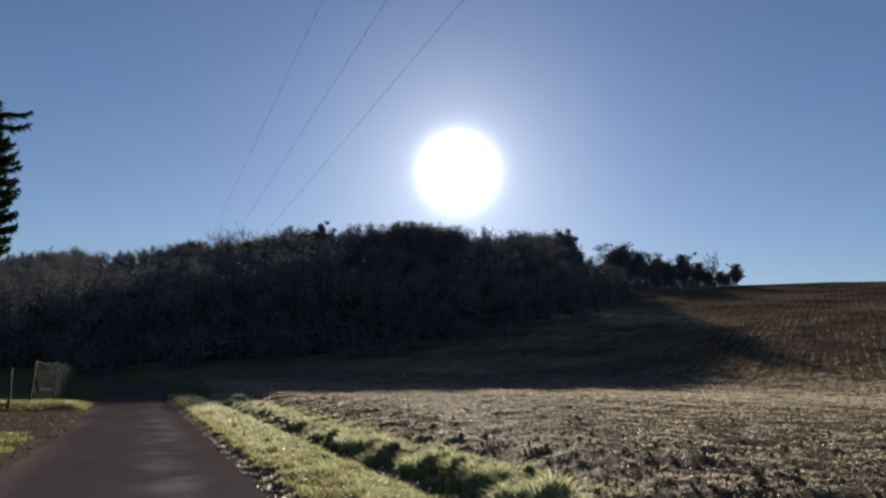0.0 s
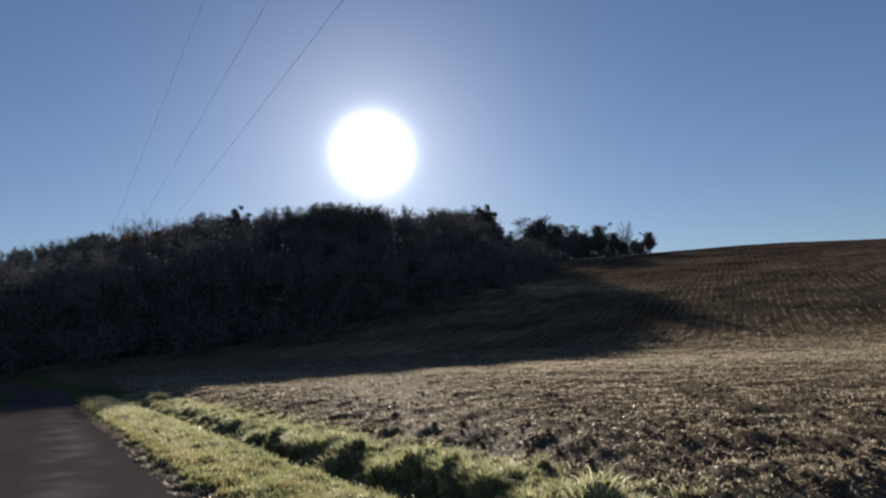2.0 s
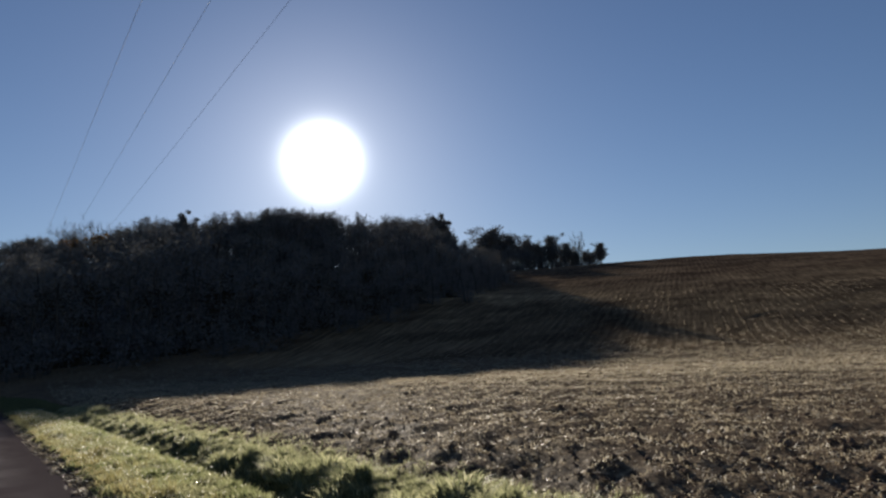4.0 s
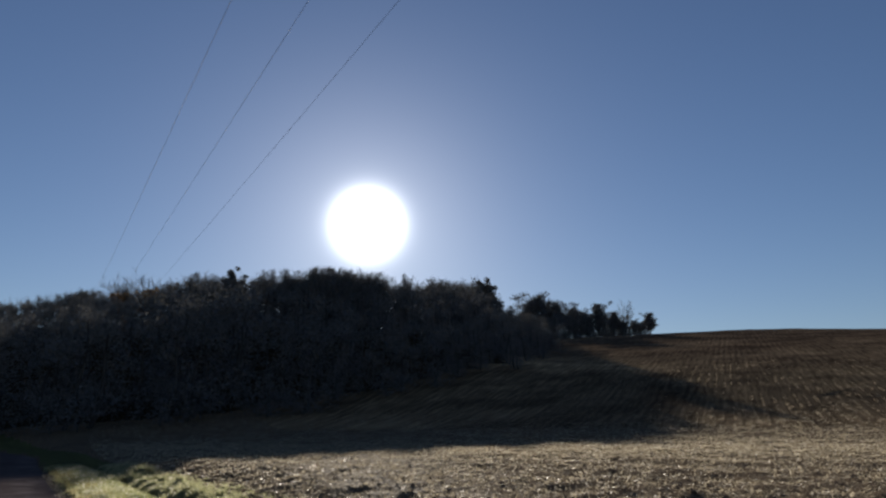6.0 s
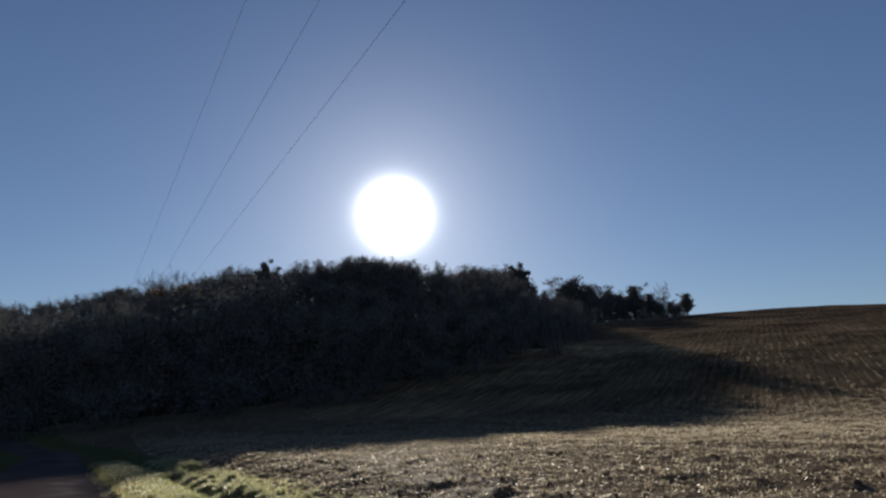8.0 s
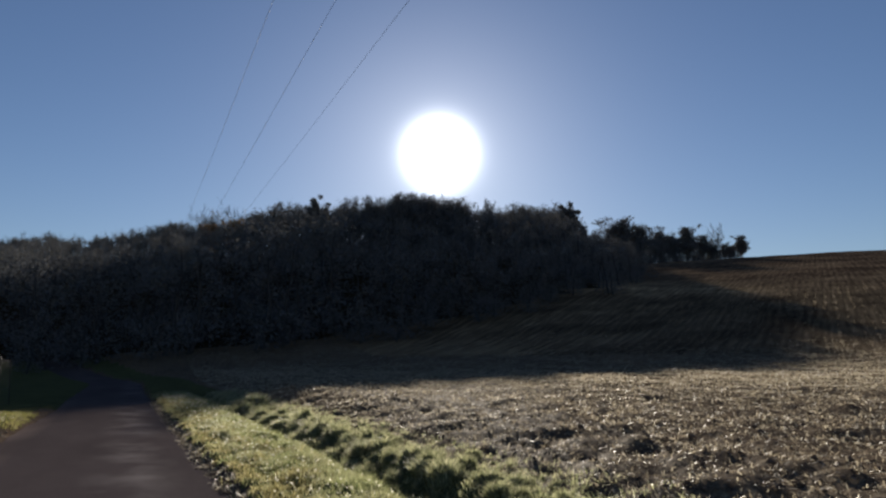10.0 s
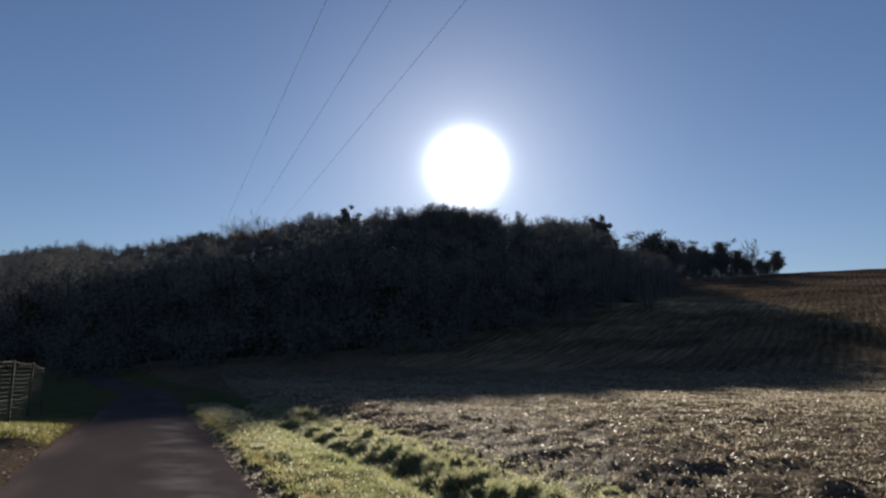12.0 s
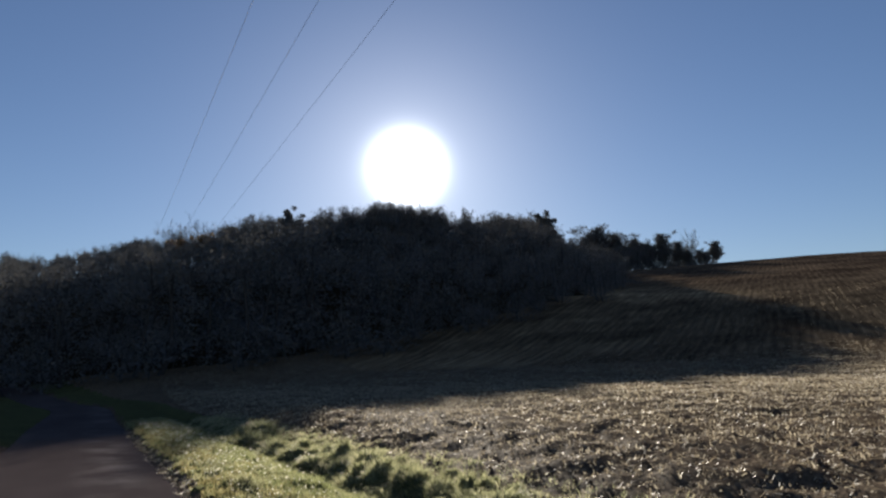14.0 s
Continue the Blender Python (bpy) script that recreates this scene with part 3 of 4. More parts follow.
def build_clods():
    r = np.random.RandomState(27)
    n = 36000
    d = 4 + 50 * r.uniform(0, 1, n) ** 1.6
    az = np.radians(r.uniform(2, 62, n))
    x, y = d * np.sin(az) + 2.0, d * np.cos(az)
    k = (x - road_edge(y) > 2.7) & (waves(x, y, 4.0, 24) > -0.5)
    x, y, d = x[k], y[k], d[k]
    m = len(x)
    size = r.gamma(2.2, 0.0092, m) * (1 - 0.55 * np.clip(d / 45, 0, 1))
    oct_v = np.array([(1, 0, 0), (0.3, 0.95, 0), (-0.8, 0.6, 0), (-0.8, -0.6, 0), (0.3, -0.95, 0), (0, 0, 1), (0, 0, -0.6)])
    oct_f = np.array([(0, 1, 5), (1, 2, 5), (2, 3, 5), (3, 4, 5), (4, 0, 5), (1, 0, 6), (2, 1, 6), (3, 2, 6), (4, 3, 6), (0, 4, 6)])
    th = r.uniform(0, 2 * np.pi, m)
    jit = oct_v[None] * r.uniform(0.6, 1.35, (m, 7, 3)) * size[:, None, None]
    c, s = np.cos(th)[:, None], np.sin(th)[:, None]
    vx, vy = jit[..., 0] * c - jit[..., 1] * s, jit[..., 0] * s + jit[..., 1] * c
    v = np.stack([vx + x[:, None], vy + y[:, None], jit[..., 2] * 0.8 + (ground_z(x, y) + size * 0.2)[:, None]], -1).reshape(-1, 3)
    f = (oct_f[None] + np.arange(m)[:, None, None] * 7).reshape(-1, 3)
    return tagged(mesh_object("earth_clods", v, f, [M_CLOD]), "dark crumbled earth clods lying on the field", "soil", kind="stuff")


def build_edge_stones():
    r = np.random.RandomState(29)
    n = 2600
    y = r.uniform(3, 36, n)
    right = r.uniform(0, 1, n) < 0.72
    x = np.where(right, road_edge(y) - 0.08 + np.abs(r.normal(0.08, 0.1, n)), road_left(y) - 0.05 - np.abs(r.normal(0.1, 0.3, n)))
    size = r.gamma(2.0, 0.005, n) + 0.003
    base = np.array([(1, 0, 0), (0, 1, 0), (-1, 0, 0), (0, -1, 0), (0.1, 0, 0.8), (0, 0, -0.5)])
    bf = np.array([(0, 1, 4), (1, 2, 4), (2, 3, 4), (3, 0, 4), (1, 0, 5), (2, 1, 5), (3, 2, 5), (0, 3, 5)])
    jit = base[None] * r.uniform(0.6, 1.4, (n, 6, 3)) * size[:, None, None]
    z = np.maximum(ground_z(x, y), np.where(right & (x < road_edge(y)), 0.01, -1))
    v = (jit + np.stack([x, y, z + size * 0.15], -1)[:, None]).reshape(-1, 3)
    f = (bf[None] + np.arange(n)[:, None, None] * 6).reshape(-1, 3)
    return tagged(mesh_object("edge_gravel", v, f, [M_STONE]), "loose pale gravel along the lane's edge", "gravel", kind="stuff")


def build_edge_clods():
    """Dark crumbs of earth fallen from the turf's broken edge onto the lane."""
    r = np.random.RandomState(53)
    n = 2200
    y = 2 + 36 * r.uniform(0, 1, n) ** 1.15
    u = 0.15 - verge_rag(y) - np.abs(r.normal(0, 0.09, n))
    k = (u > -0.16) & (waves(u, y, 0.9, 54) + r.uniform(-0.5, 0.5, n) > -0.2)
    x, y = (road_edge(y) + u)[k], y[k]
    m = len(x)
    size = r.gamma(1.6, 0.0075, m) + 0.003
    base = np.array([(1, 0, 0), (0.3, 0.9, 0), (-0.8, 0.6, 0), (-0.8, -0.6, 0), (0.3, -0.9, 0), (0.1, 0, 0.9), (0, 0, -0.5)])
    bf = np.array([(0, 1, 5), (1, 2, 5), (2, 3, 5), (3, 4, 5), (4, 0, 5), (1, 0, 6), (2, 1, 6), (3, 2, 6), (4, 3, 6), (0, 4, 6)])
    jit = base[None] * r.uniform(0.6, 1.4, (m, 7, 3)) * size[:, None, None]
    z = np.maximum(ground_z(x, y), np.where(x < road_edge(y), 0.006, -1)) + size * 0.25
    v = (jit + np.stack([x, y, z], -1)[:, None]).reshape(-1, 3)
    f = (bf[None] + np.arange(m)[:, None, None] * 7).reshape(-1, 3)
    return tagged(mesh_object("edge_soil", v, f, [M_CLOD]), "dark soil crumbs along the lane's broken edge", "soil", kind="stuff")


def build_dry_edge():
    """Dry grass ends and leaf litter strewn on the crumbling edge of the lane."""
    r = np.random.RandomState(35)
    n = 21000
    y = 2 + 36 * r.uniform(0, 1, n) ** 1.15
    u = 0.16 - verge_rag(y) - np.abs(r.normal(0, 0.12, n))
    k = (u > -0.14) & (waves(u * 2, y, 0.8, 36) + r.uniform(-0.5, 0.5, n) > 0)
    x, y = (road_edge(y) + u)[k], y[k]
    m = len(x)
    length, width = r.uniform(0.02, 0.08, m), r.uniform(0.004, 0.012, m)
    th, tilt = r.uniform(0, 2 * np.pi, m), np.abs(r.normal(0.1, 0.3, m))
    a = np.stack([np.cos(th) * np.cos(tilt), np.sin(th) * np.cos(tilt), np.sin(tilt)], -1) * length[:, None]
    b = np.stack([-np.sin(th), np.cos(th), r.uniform(-0.6, 0.6, m)], -1) * width[:, None]
    p = np.stack([x, y, np.maximum(ground_z(x, y), np.where(x < road_edge(y), 0.006, -1)) + 0.006], -1)
    v = np.stack([p, p + b, p + a + b * 0.7, p + a], 1).reshape(-1, 3)
    return tagged(mesh_object("dry_litter", v, np.arange(4 * m).reshape(-1, 4), [M_STRAW]), "pale dry grass litter on the lane's broken edge", "litter", kind="stuff")


def build_track_litter():
    """Fallen leaves and crumbs of earth on the track that joins the lane."""
    r = np.random.RandomState(48)
    n = 5200
    x = -1.75 - 5.5 * r.uniform(0, 1, n) ** 1.3
    y = np.where(r.uniform(0, 1, n) < 0.75, r.uniform(18.6, 29.0, n), r.uniform(4, 19, n))
    k = (y > 18.6) | (x > -2.35)
    k &= waves(x, y, 1.6, 49) + r.uniform(-0.6, 0.6, n) > -0.1
    x, y = x[k], y[k]
    m = len(x)
    p = np.stack([x, y, ground_z(x, y) + 0.012], -1)
    th, tilt = r.uniform(0, 2 * np.pi, m), r.normal(0.1, 0.35, m)
    size = r.uniform(0.02, 0.06, m)[:, None]
    a = np.stack([np.cos(th) * np.cos(tilt), np.sin(th) * np.cos(tilt), np.abs(np.sin(tilt))], -1) * size
    b = np.stack([-np.sin(th), np.cos(th), r.uniform(0, 0.7, m)], -1) * size * 0.55
    v = np.stack([p, p + a * 0.5 + b, p + a, p + a * 0.5 - b * 0.6], 1).reshape(-1, 3)
    return tagged(mesh_object("leaf_litter", v, np.arange(4 * m).reshape(-1, 4), [M_LITTER]), "brown fallen leaves strewn on the earth track", "leaves", kind="stuff")


build_dry_edge(), build_edge_clods(), build_track_litter()
build_verge(), build_dew_glints(), build_bank_grass(), build_left_grass(), build_straw(), build_slope_stubble(), build_clods(), build_edge_stones()


def tuft_mesh(name, seed, n, radius, height):
    """A lumpy hummock of turf covered in short fine grass, longer along its top."""
    r = np.random.RandomState(seed)
    bm = bmesh.new()
    bmesh.ops.create_icosphere(bm, subdivisions=2, radius=1.0)
    for v in bm.verts:
        k = 1 + 0.36 * noise.noise(v.co * 1.5 + Vector((seed, 0, 0))) + 0.14 * noise.noise(v.co * 4.5 + Vector((0, seed, 0)))
        v.co = Vector((v.co.x * radius * k, v.co.y * radius * k, max(v.co.z, -0.45) * height * k))
    bm.normal_update()
    bm.verts.ensure_lookup_table()
    mv = np.array([v.co[:] for v in bm.verts])
    nv = np.array([v.normal[:] for v in bm.verts])
    mf = [[v.index for v in f.verts] for f in bm.faces]
    bm.free()
    tri = np.array(mf)[r.randint(0, len(mf), n)]
    w = r.dirichlet((1, 1, 1), n)
    p, q = (mv[tri] * w[..., None]).sum(1), (nv[tri] * w[..., None]).sum(1)
    k = (p[:, 2] > -0.02) & (r.uniform(0, 1, n) < 0.7 + 0.3 * np.clip(q[:, 2], 0, 1))
    p, q = p[k], q[k]
    m = len(p)
    out = q[:, :2] + r.normal(0, 0.45, (m, 2))
    out /= np.linalg.norm(out, axis=1, keepdims=True) + 1e-6
    h = 0.05 + 0.13 * r.beta(1.5, 2.2, m) * (0.6 + 0.6 * np.clip(q[:, 2], 0, 1))
    v, f = blades(p[:, 0], p[:, 1], p[:, 2], h, 0.005 + 0.007 * r.uniform(0, 1, m), seed + 1, 0.95, (out[:, 0], out[:, 1]))
    tuft = holder(name, Matrix())
    under(mesh_object("turf_mound", mv, mf, [M_MOUND], None, True), tuft)
    under(tagged(mesh_object("grass", v, f, [M_TUFT]), kind="stuff"), tuft)
    return tuft


def build_tufts():
    protos = [tuft_mesh("grass_tuft", 50 + i, 1300, 0.13 + 0.03 * (i % 3), 0.13 + 0.03 * (i % 4)) for i in range(7)]
    for p in protos:
        tagged(p, "coarse green grass tuft on the ditch bank", "grass tuft", "tufts along the ditch")
    r = np.random.RandomState(61)
    spots = []
    y = -9.0
    while y < 33:
        u = 2.1 + 0.5 * r.beta(1.4, 1.8) if r.uniform() < 0.72 else r.uniform(1.85, 2.15)
        spots.append((y, u, r.uniform(0.5, 1.35) * (1.0 if y < 15 else 0.85)))
        y += r.uniform(0.06, 0.24) if y > 3 else r.uniform(0.25, 0.6)
    spots += [(yy, 2.35 + 0.75 * r.beta(1.2, 1.6), r.uniform(0.3, 0.65)) for yy in 3 + 27 * r.uniform(0, 1, 150) ** 1.2]
    spots += [(31.2, 1.95, 1.5), (31.5, 2.45, 1.7), (32.6, 2.05, 1.3), (30.8, 1.5, 1.1)]
    for i, (yy, u, s) in enumerate(spots):
        xx = float(road_edge(yy)) + u
        m = Matrix.Translation((xx, yy, float(ground_z(xx, yy)) - 0.03)) @ Matrix.Rotation(r.uniform(0, 6.28), 4, "Z")
        p = protos[i % 7]
        wide = (s * r.uniform(0.8, 1.4), s * r.uniform(0.8, 1.4), s * r.uniform(0.6, 1.1))
        if i < 7:
            p.matrix_world = m @ Matrix.Diagonal((*wide, 1))
        else:
            c = copy_thing(p, m)
            c.scale = wide


build_tufts()


# ---- trees ----
def tree_arrays(seed, height, spread, leaves, leaf_size, bare=0.0, trunk_share=0.28, limbs=12, skirt=0, loose=0.17, lumps=0, taper=0.0):
    """A broadleaved tree, as quads of wood and leaf triangles; bare: the share of the crown that has only twigs."""
    r = np.random.RandomState(seed)
    wood, tips = [], []
    zs = np.linspace(0, height * 0.82, 7)
    tx, ty = np.cumsum(r.normal(0, 0.018 * height, 7)) * (zs > 0), np.cumsum(r.normal(0, 0.018 * height, 7)) * (zs > 0)
    trunk = np.stack([tx, ty, zs], -1)
    r0 = 0.02 * height
    wood.append(tube(trunk, np.linspace(r0, r0 * 0.25, 7), 6))
    for k in range(limbs):
        t = trunk_share + (0.8 - trunk_share) * (k + r.uniform(0, 1)) / limbs
        base = np.array([np.interp(t * height, zs, trunk[:, i]) for i in range(3)])
        az = k * 2.4 + r.uniform(-0.5, 0.5)
        reach = spread * (1.05 - 0.75 * abs(t - 0.45) / 0.5) * r.uniform(0.7, 1.15)
        rise = height * (0.1 + 0.22 * r.uniform(0, 1)) * (1.15 - 0.3 * t)
        q = np.linspace(0, 1, 5)[:, None]
        way = np.array([np.cos(az) * reach, np.sin(az) * reach, 0])
        pts = base + q * way + q**1.4 * np.array([0, 0, rise]) + r.normal(0, 0.03 * reach, (5, 3)) * q
        wood.append(tube(pts, np.linspace(r0 * 0.42 * (1 - 0.5 * t), r0 * 0.07, 5), 4))
        tips += [pts[2], pts[3], pts[4], pts[4]]
        for _ in range(4):
            s = pts[r.randint(2, 5)]
            e = s + r.normal(0, 1, 3) * np.array([0.22, 0.22, 0.12]) * spread + np.array([0, 0, 0.09 * height])
            wood.append(tube(np.stack([s, (s + e) / 2 + r.normal(0, 0.05, 3), e]), [r0 * 0.12, r0 * 0.07, r0 * 0.025], 3))
            tips += [(s + e) / 2, e]
            if bare > 0:
                for _ in range(3):
                    e2 = e + r.normal(0, 1, 3) * np.array([0.1, 0.1, 0.06]) * spread + np.array([0, 0, 0.07 * height])
                    wood.append(tube(np.stack([(s + e) / 2, e2]), [r0 * 0.09, r0 * 0.045], 3))
    tips = np.array(tips)
    top = trunk[-1]
    tips = np.concatenate([tips, top + r.normal(0, 0.12 * spread, (5, 3))])
    if skirt:
        a0 = r.uniform(0, 2 * np.pi, skirt)
        d0 = spread * np.sqrt(r.uniform(0.05, 0.75, skirt))
        tips = np.concatenate([tips, np.stack([d0 * np.cos(a0), d0 * np.sin(a0), height * r.uniform(0.02, 0.3, skirt)], -1)])
    if lumps:
        # rounded masses of foliage crowd towards the crown's outside, narrower to the top with taper
        way = r.normal(0, 1, (lumps, 3))
        way *= r.uniform(0.1, 1, (lumps, 1)) ** 0.5 / np.linalg.norm(way, axis=1, keepdims=True)
        slim_by = (1 - taper * np.clip(0.5 + 0.5 * way[:, 2:], 0, 1)) * r.uniform(0.8, 1.0, (lumps, 1))
        up = np.linspace(0.93, 0.62, 9)
        stem = np.stack([*(r.normal(0, 0.45, (2, 9)) * (0.95 - up) * spread), up * height], -1)
        tips = np.concatenate([tips[:-5:4], stem, stem, way * slim_by * np.array([0.82 * spread, 0.82 * spread, 0]) + np.array([[0, 0, 1]]) * (0.52 + 0.4 * way[:, 2:]) * height])
    if bare > 0:
        tips = tips[tips[:, 2] < np.quantile(tips[:, 2], 1 - bare)]
    c = tips[r.randint(0, len(tips), leaves)]
    clump = r.normal(0, 1, (leaves, 3))
    clump *= (1.9 * r.uniform(0, 1, (leaves, 1)) ** 0.42) / np.linalg.norm(clump, axis=1, keepdims=True)
    clump *= np.array([loose, loose, 0.8 * loose]) * spread
    p = c + clump
    a = r.normal(0, 1, (leaves, 3))
    a /= np.linalg.norm(a, axis=1, keepdims=True)
    b = np.cross(a, r.normal(0, 1, (leaves, 3)))
    b /= np.linalg.norm(b, axis=1, keepdims=True) + 1e-6
    size = leaf_size * r.uniform(0.6, 1.4, leaves)[:, None]
    lv = np.stack([p - a * size * 0.5, p + b * size * 0.42, p + a * size * 0.6, p - b * size * 0.38], 1)
    lv[..., 2] = np.maximum(lv[..., 2], 0.15)
    lv = lv.reshape(-1, 3)
    lf = (np.arange(leaves)[:, None] * 4 + np.arange(4)[None])
    wv, wf = join(wood)
    k = height / max(lv[:, 2].max() if leaves > 50 else 0, wv[:, 2].max())
    return wv * [1, 1, k], wf, lv * [1, 1, k], lf


def build_tree(name, x, y, top, arrays, leaf_mat, label, category="tree", group="", turn=0.0):
    wv, wf, lv, lf = arrays
    z = float(ground_z(x, y)) - 0.1
    k = (top - z) / max(wv[:, 2].max(), lv[:, 2].max())
    tree = holder(name, Matrix.Translation((x, y, z)) @ Matrix.Rotation(turn, 4, "Z"))
    under(mesh_object("trunk", wv * k, wf, [M_BARK], None, True), tree)
    under(mesh_object("crown", lv * k, lf, [leaf_mat]), tree)
    return tagged(tree, label, category, group)


def build_wood():
    """The wood on the hillside: several hundred trees as one mass, their tops along the ridge's canopy line."""
    r = np.random.RandomState(71)
    full = [tree_arrays(80 + i, 10.0, 2.9, 1300, 0.31, 0.0, 0.15, 6, 14) for i in range(4)]
    thin = [tree_arrays(90 + i, 10.0, 2.5, 1000, 0.24, 0.35, 0.2, 7, 8) for i in range(4)]
    low = [tree_arrays(97 + i, 10.0, 3.2, 1150, 0.29, 0.0, 0.03, 3, 30) for i in range(3)]
    deep = [tree_arrays(101 + i, 10.0, 3.3, 560, 0.42, 0.0, 0.06, 3, 20) for i in range(3)]
    slim = [tree_arrays(60 + i, 10.0, 1.9, 1350, 0.23, 0.0, 0.12, 7, 6, 0.17, 34, 0.45) for i in range(5)]
    wv, wf, lv, lf = [], [], [], []
    count = [0, 0]

    def place(a, x, y, z, h):
        th = r.uniform(0, 6.28)
        c, s = math.cos(th), math.sin(th)
        k = h / 10.0
        flat = k * r.uniform(0.9, 1.2)
        rot = np.array([[c * flat, -s * flat, 0], [s * flat, c * flat, 0], [0, 0, k]]).T
        wv.append(a[0] @ rot + (x, y, z))
        wf.append(np.concatenate([a[1][:, [0, 1, 2]], a[1][:, [0, 2, 3]]]) + count[0])
        leaf = a[2].reshape(-1, 4, 3)[:, :3].reshape(-1, 3)
        lv.append(leaf @ rot + (x, y, z))
        lf.append(np.arange(len(leaf)).reshape(-1, 3) + count[1])
        count[0] += len(a[0])
        count[1] += len(leaf)

    spots = []
    for gx in np.arange(-66, 172, 4.5):
        gy, y1 = foot_y(gx), ridge_y(gx)
        while gy < y1 + 6:
            spots.append((gx + r.uniform(-1.9, 1.9), gy + r.uniform(-1.9, 1.9)))
            gy += 4.3 if gy > y1 - 16 or gy < foot_y(gx) + 12 else 6.5
    for gx in np.arange(30, 64, 3.4):
        for gy in np.arange(ridge_y(gx) - 11, ridge_y(gx) + 10, 4.4):
            spots.append((gx + r.uniform(-1.5, 1.5), gy + r.uniform(-1.9, 1.9)))
    for x, y in spots:
        z = float(ground_z(x, y)) - 0.15
        back = float(ridge_y(x)) - y
        rise = roof_over(x, y) - z
        if back < 12:
            h = rise * (r.uniform(0.88, 1.08) if x < 114 else r.uniform(0.45, 0.75))
            kind = low if x > 114 else thin if r.uniform() < (0.42 if x < 24 else 0.14) else slim
        else:
            h = min(r.uniform(11.0, 17.0), r.uniform(0.86, 0.99) * rise)
            kind = full if back < 22 else low if y < foot_y(x) + 14 else deep
        across, along = 0.9205 * x - 0.3907 * y, 0.3907 * x + 0.9205 * y
        if 20.5 < across < 29.0 and x > 60:                # a lower saddle, over which the sun reaches the field
            low_top = min(float(np.interp(across + k, [21.5, 22.5, 24.0, 25.3, 26.5, 28.0], [-13.9, -14.3, -15.3, -16.6, -16.3, -14.8])) for k in (-1.0, 0.0, 1.0))
            h = min(h, low_top + 0.2849 * along - z)
        if h < 2:
            continue
        if y < foot_y(x) + 7:
            place(low[r.randint(3)], x - 1.0, y - 2.2, z - 0.2, min(h, 5.0) * r.uniform(0.5, 0.9))
        if back < 9:
            place(low[r.randint(3)], x + 1.5, y - 1.5, z, 0.8 * h)
        place(kind[r.randint(len(kind))], x, y, z, h)
    # the wood goes on behind the saddle, and scrub grows under the crest's trees
    for b in np.arange(27.4, 30.5, 0.42):
        for d in (219, 226, 233):
            a = radians(b + r.uniform(-0.2, 0.2))
            x, y = d * math.sin(a), d * math.cos(a)
            rx = float(np.interp(a, BEAR, RIDGE[:, 0]))
            top = 1.5 + (float(canopy_z(rx)) - 1.5) * d / math.hypot(rx, float(ridge_y(rx))) * r.uniform(0.95, 1.0)
            z = float(ground_z(x, y)) - 0.15
            place(full[r.randint(4)] if r.uniform() < 0.6 else thin[r.randint(4)], x, y, z, top - z)
            place(low[r.randint(3)], x + 1.5, y - 2.0, z, 0.85 * (top - z))
    for x in np.arange(37, 62, 1.7):                                # the closed ridge that throws the shade over the lane
        for nearer in (0.865, 0.91, 0.95, 1.0)[0 if 39 < x < 55 else 1:]:
            y = nearer * float(ridge_y(x))
            z = float(ground_z(nearer * x, y)) - 0.15
            h = 1.5 + (float(canopy_z(x)) - 1.2) * nearer - z
            kind = slim if r.uniform() < 0.75 else thin
            place(kind[r.randint(4)], nearer * x + r.uniform(-0.8, 0.8), y, z, h * r.uniform(0.9, 1.04))
            place(low[r.randint(3)], nearer * x, y + 1.5, z, h * r.uniform(0.78, 0.88))
    for b in np.arange(24.8, 27.9, 0.36):                           # thick scrub behind the ridge's thin stretch
        for d in (200, 206):
            a = radians(b + r.uniform(-0.15, 0.15))
            x, y = d * math.sin(a), d * math.cos(a)
            z = float(ground_z(x, y)) - 0.2
            place(low[r.randint(3)], x, y, z, 1.5 + 0.18 * d * r.uniform(0.9, 1.0) - z)
    for x in np.arange(92, 113, 1.6):
        y = float(ridge_y(x)) + r.uniform(0.0, 4.0)
        place(low[r.randint(3)], x, y, float(ground_z(x, y)) - 0.2, r.uniform(8.0, 10.5))
    for x in np.arange(4, 36, 1.7):                                 # a closed understorey along the western ridge
        y = float(ridge_y(x)) - 2.0 + r.uniform(-1.0, 1.0)
        z = float(ground_z(x, y)) - 0.2
        place(low[r.randint(3)], x, y, z, (roof_over(x, y) - z) * r.uniform(0.84, 0.95))
        place(slim[r.randint(5)], x + 0.8, y - 2.0, z, (roof_over(x, y) - z) * r.uniform(0.85, 1.0))
    for x in np.arange(22, 44, 1.5):                                # and a second rank behind it, where it would show the sky
        y = float(ridge_y(x)) + 5.0
        z = float(ground_z(x, y)) - 0.2
        place(low[r.randint(3)], x, y, z, (float(canopy_z(x)) - z) * r.uniform(0.8, 0.9))
    for x in np.arange(117, 171.5, 1.25):
        y = float(ridge_y(x)) - 1.0 + r.uniform(-1.5, 1.5)
        z = float(ground_z(x, y)) - 0.2
        place(low[r.randint(3)], x, y, z, min(r.uniform(4.5, 8.5) - 2.0 * (x > 165), 0.8 * (float(canopy_z(x)) - z)))
    wvv, lvv = np.concatenate(wv), np.concatenate(lv)
    f = np.concatenate([np.concatenate(wf), np.concatenate(lf) + len(wvv)])
    idx = np.concatenate([np.zeros(sum(len(q) for q in wf), int), np.ones(sum(len(q) for q in lf), int)])
    return tagged(mesh_object("woodland", np.concatenate([wvv, lvv]), f, [M_BARK, M_LEAF], idx), "dark autumn wood covering the hillside in shade", "woodland", kind="stuff")


build_wood()

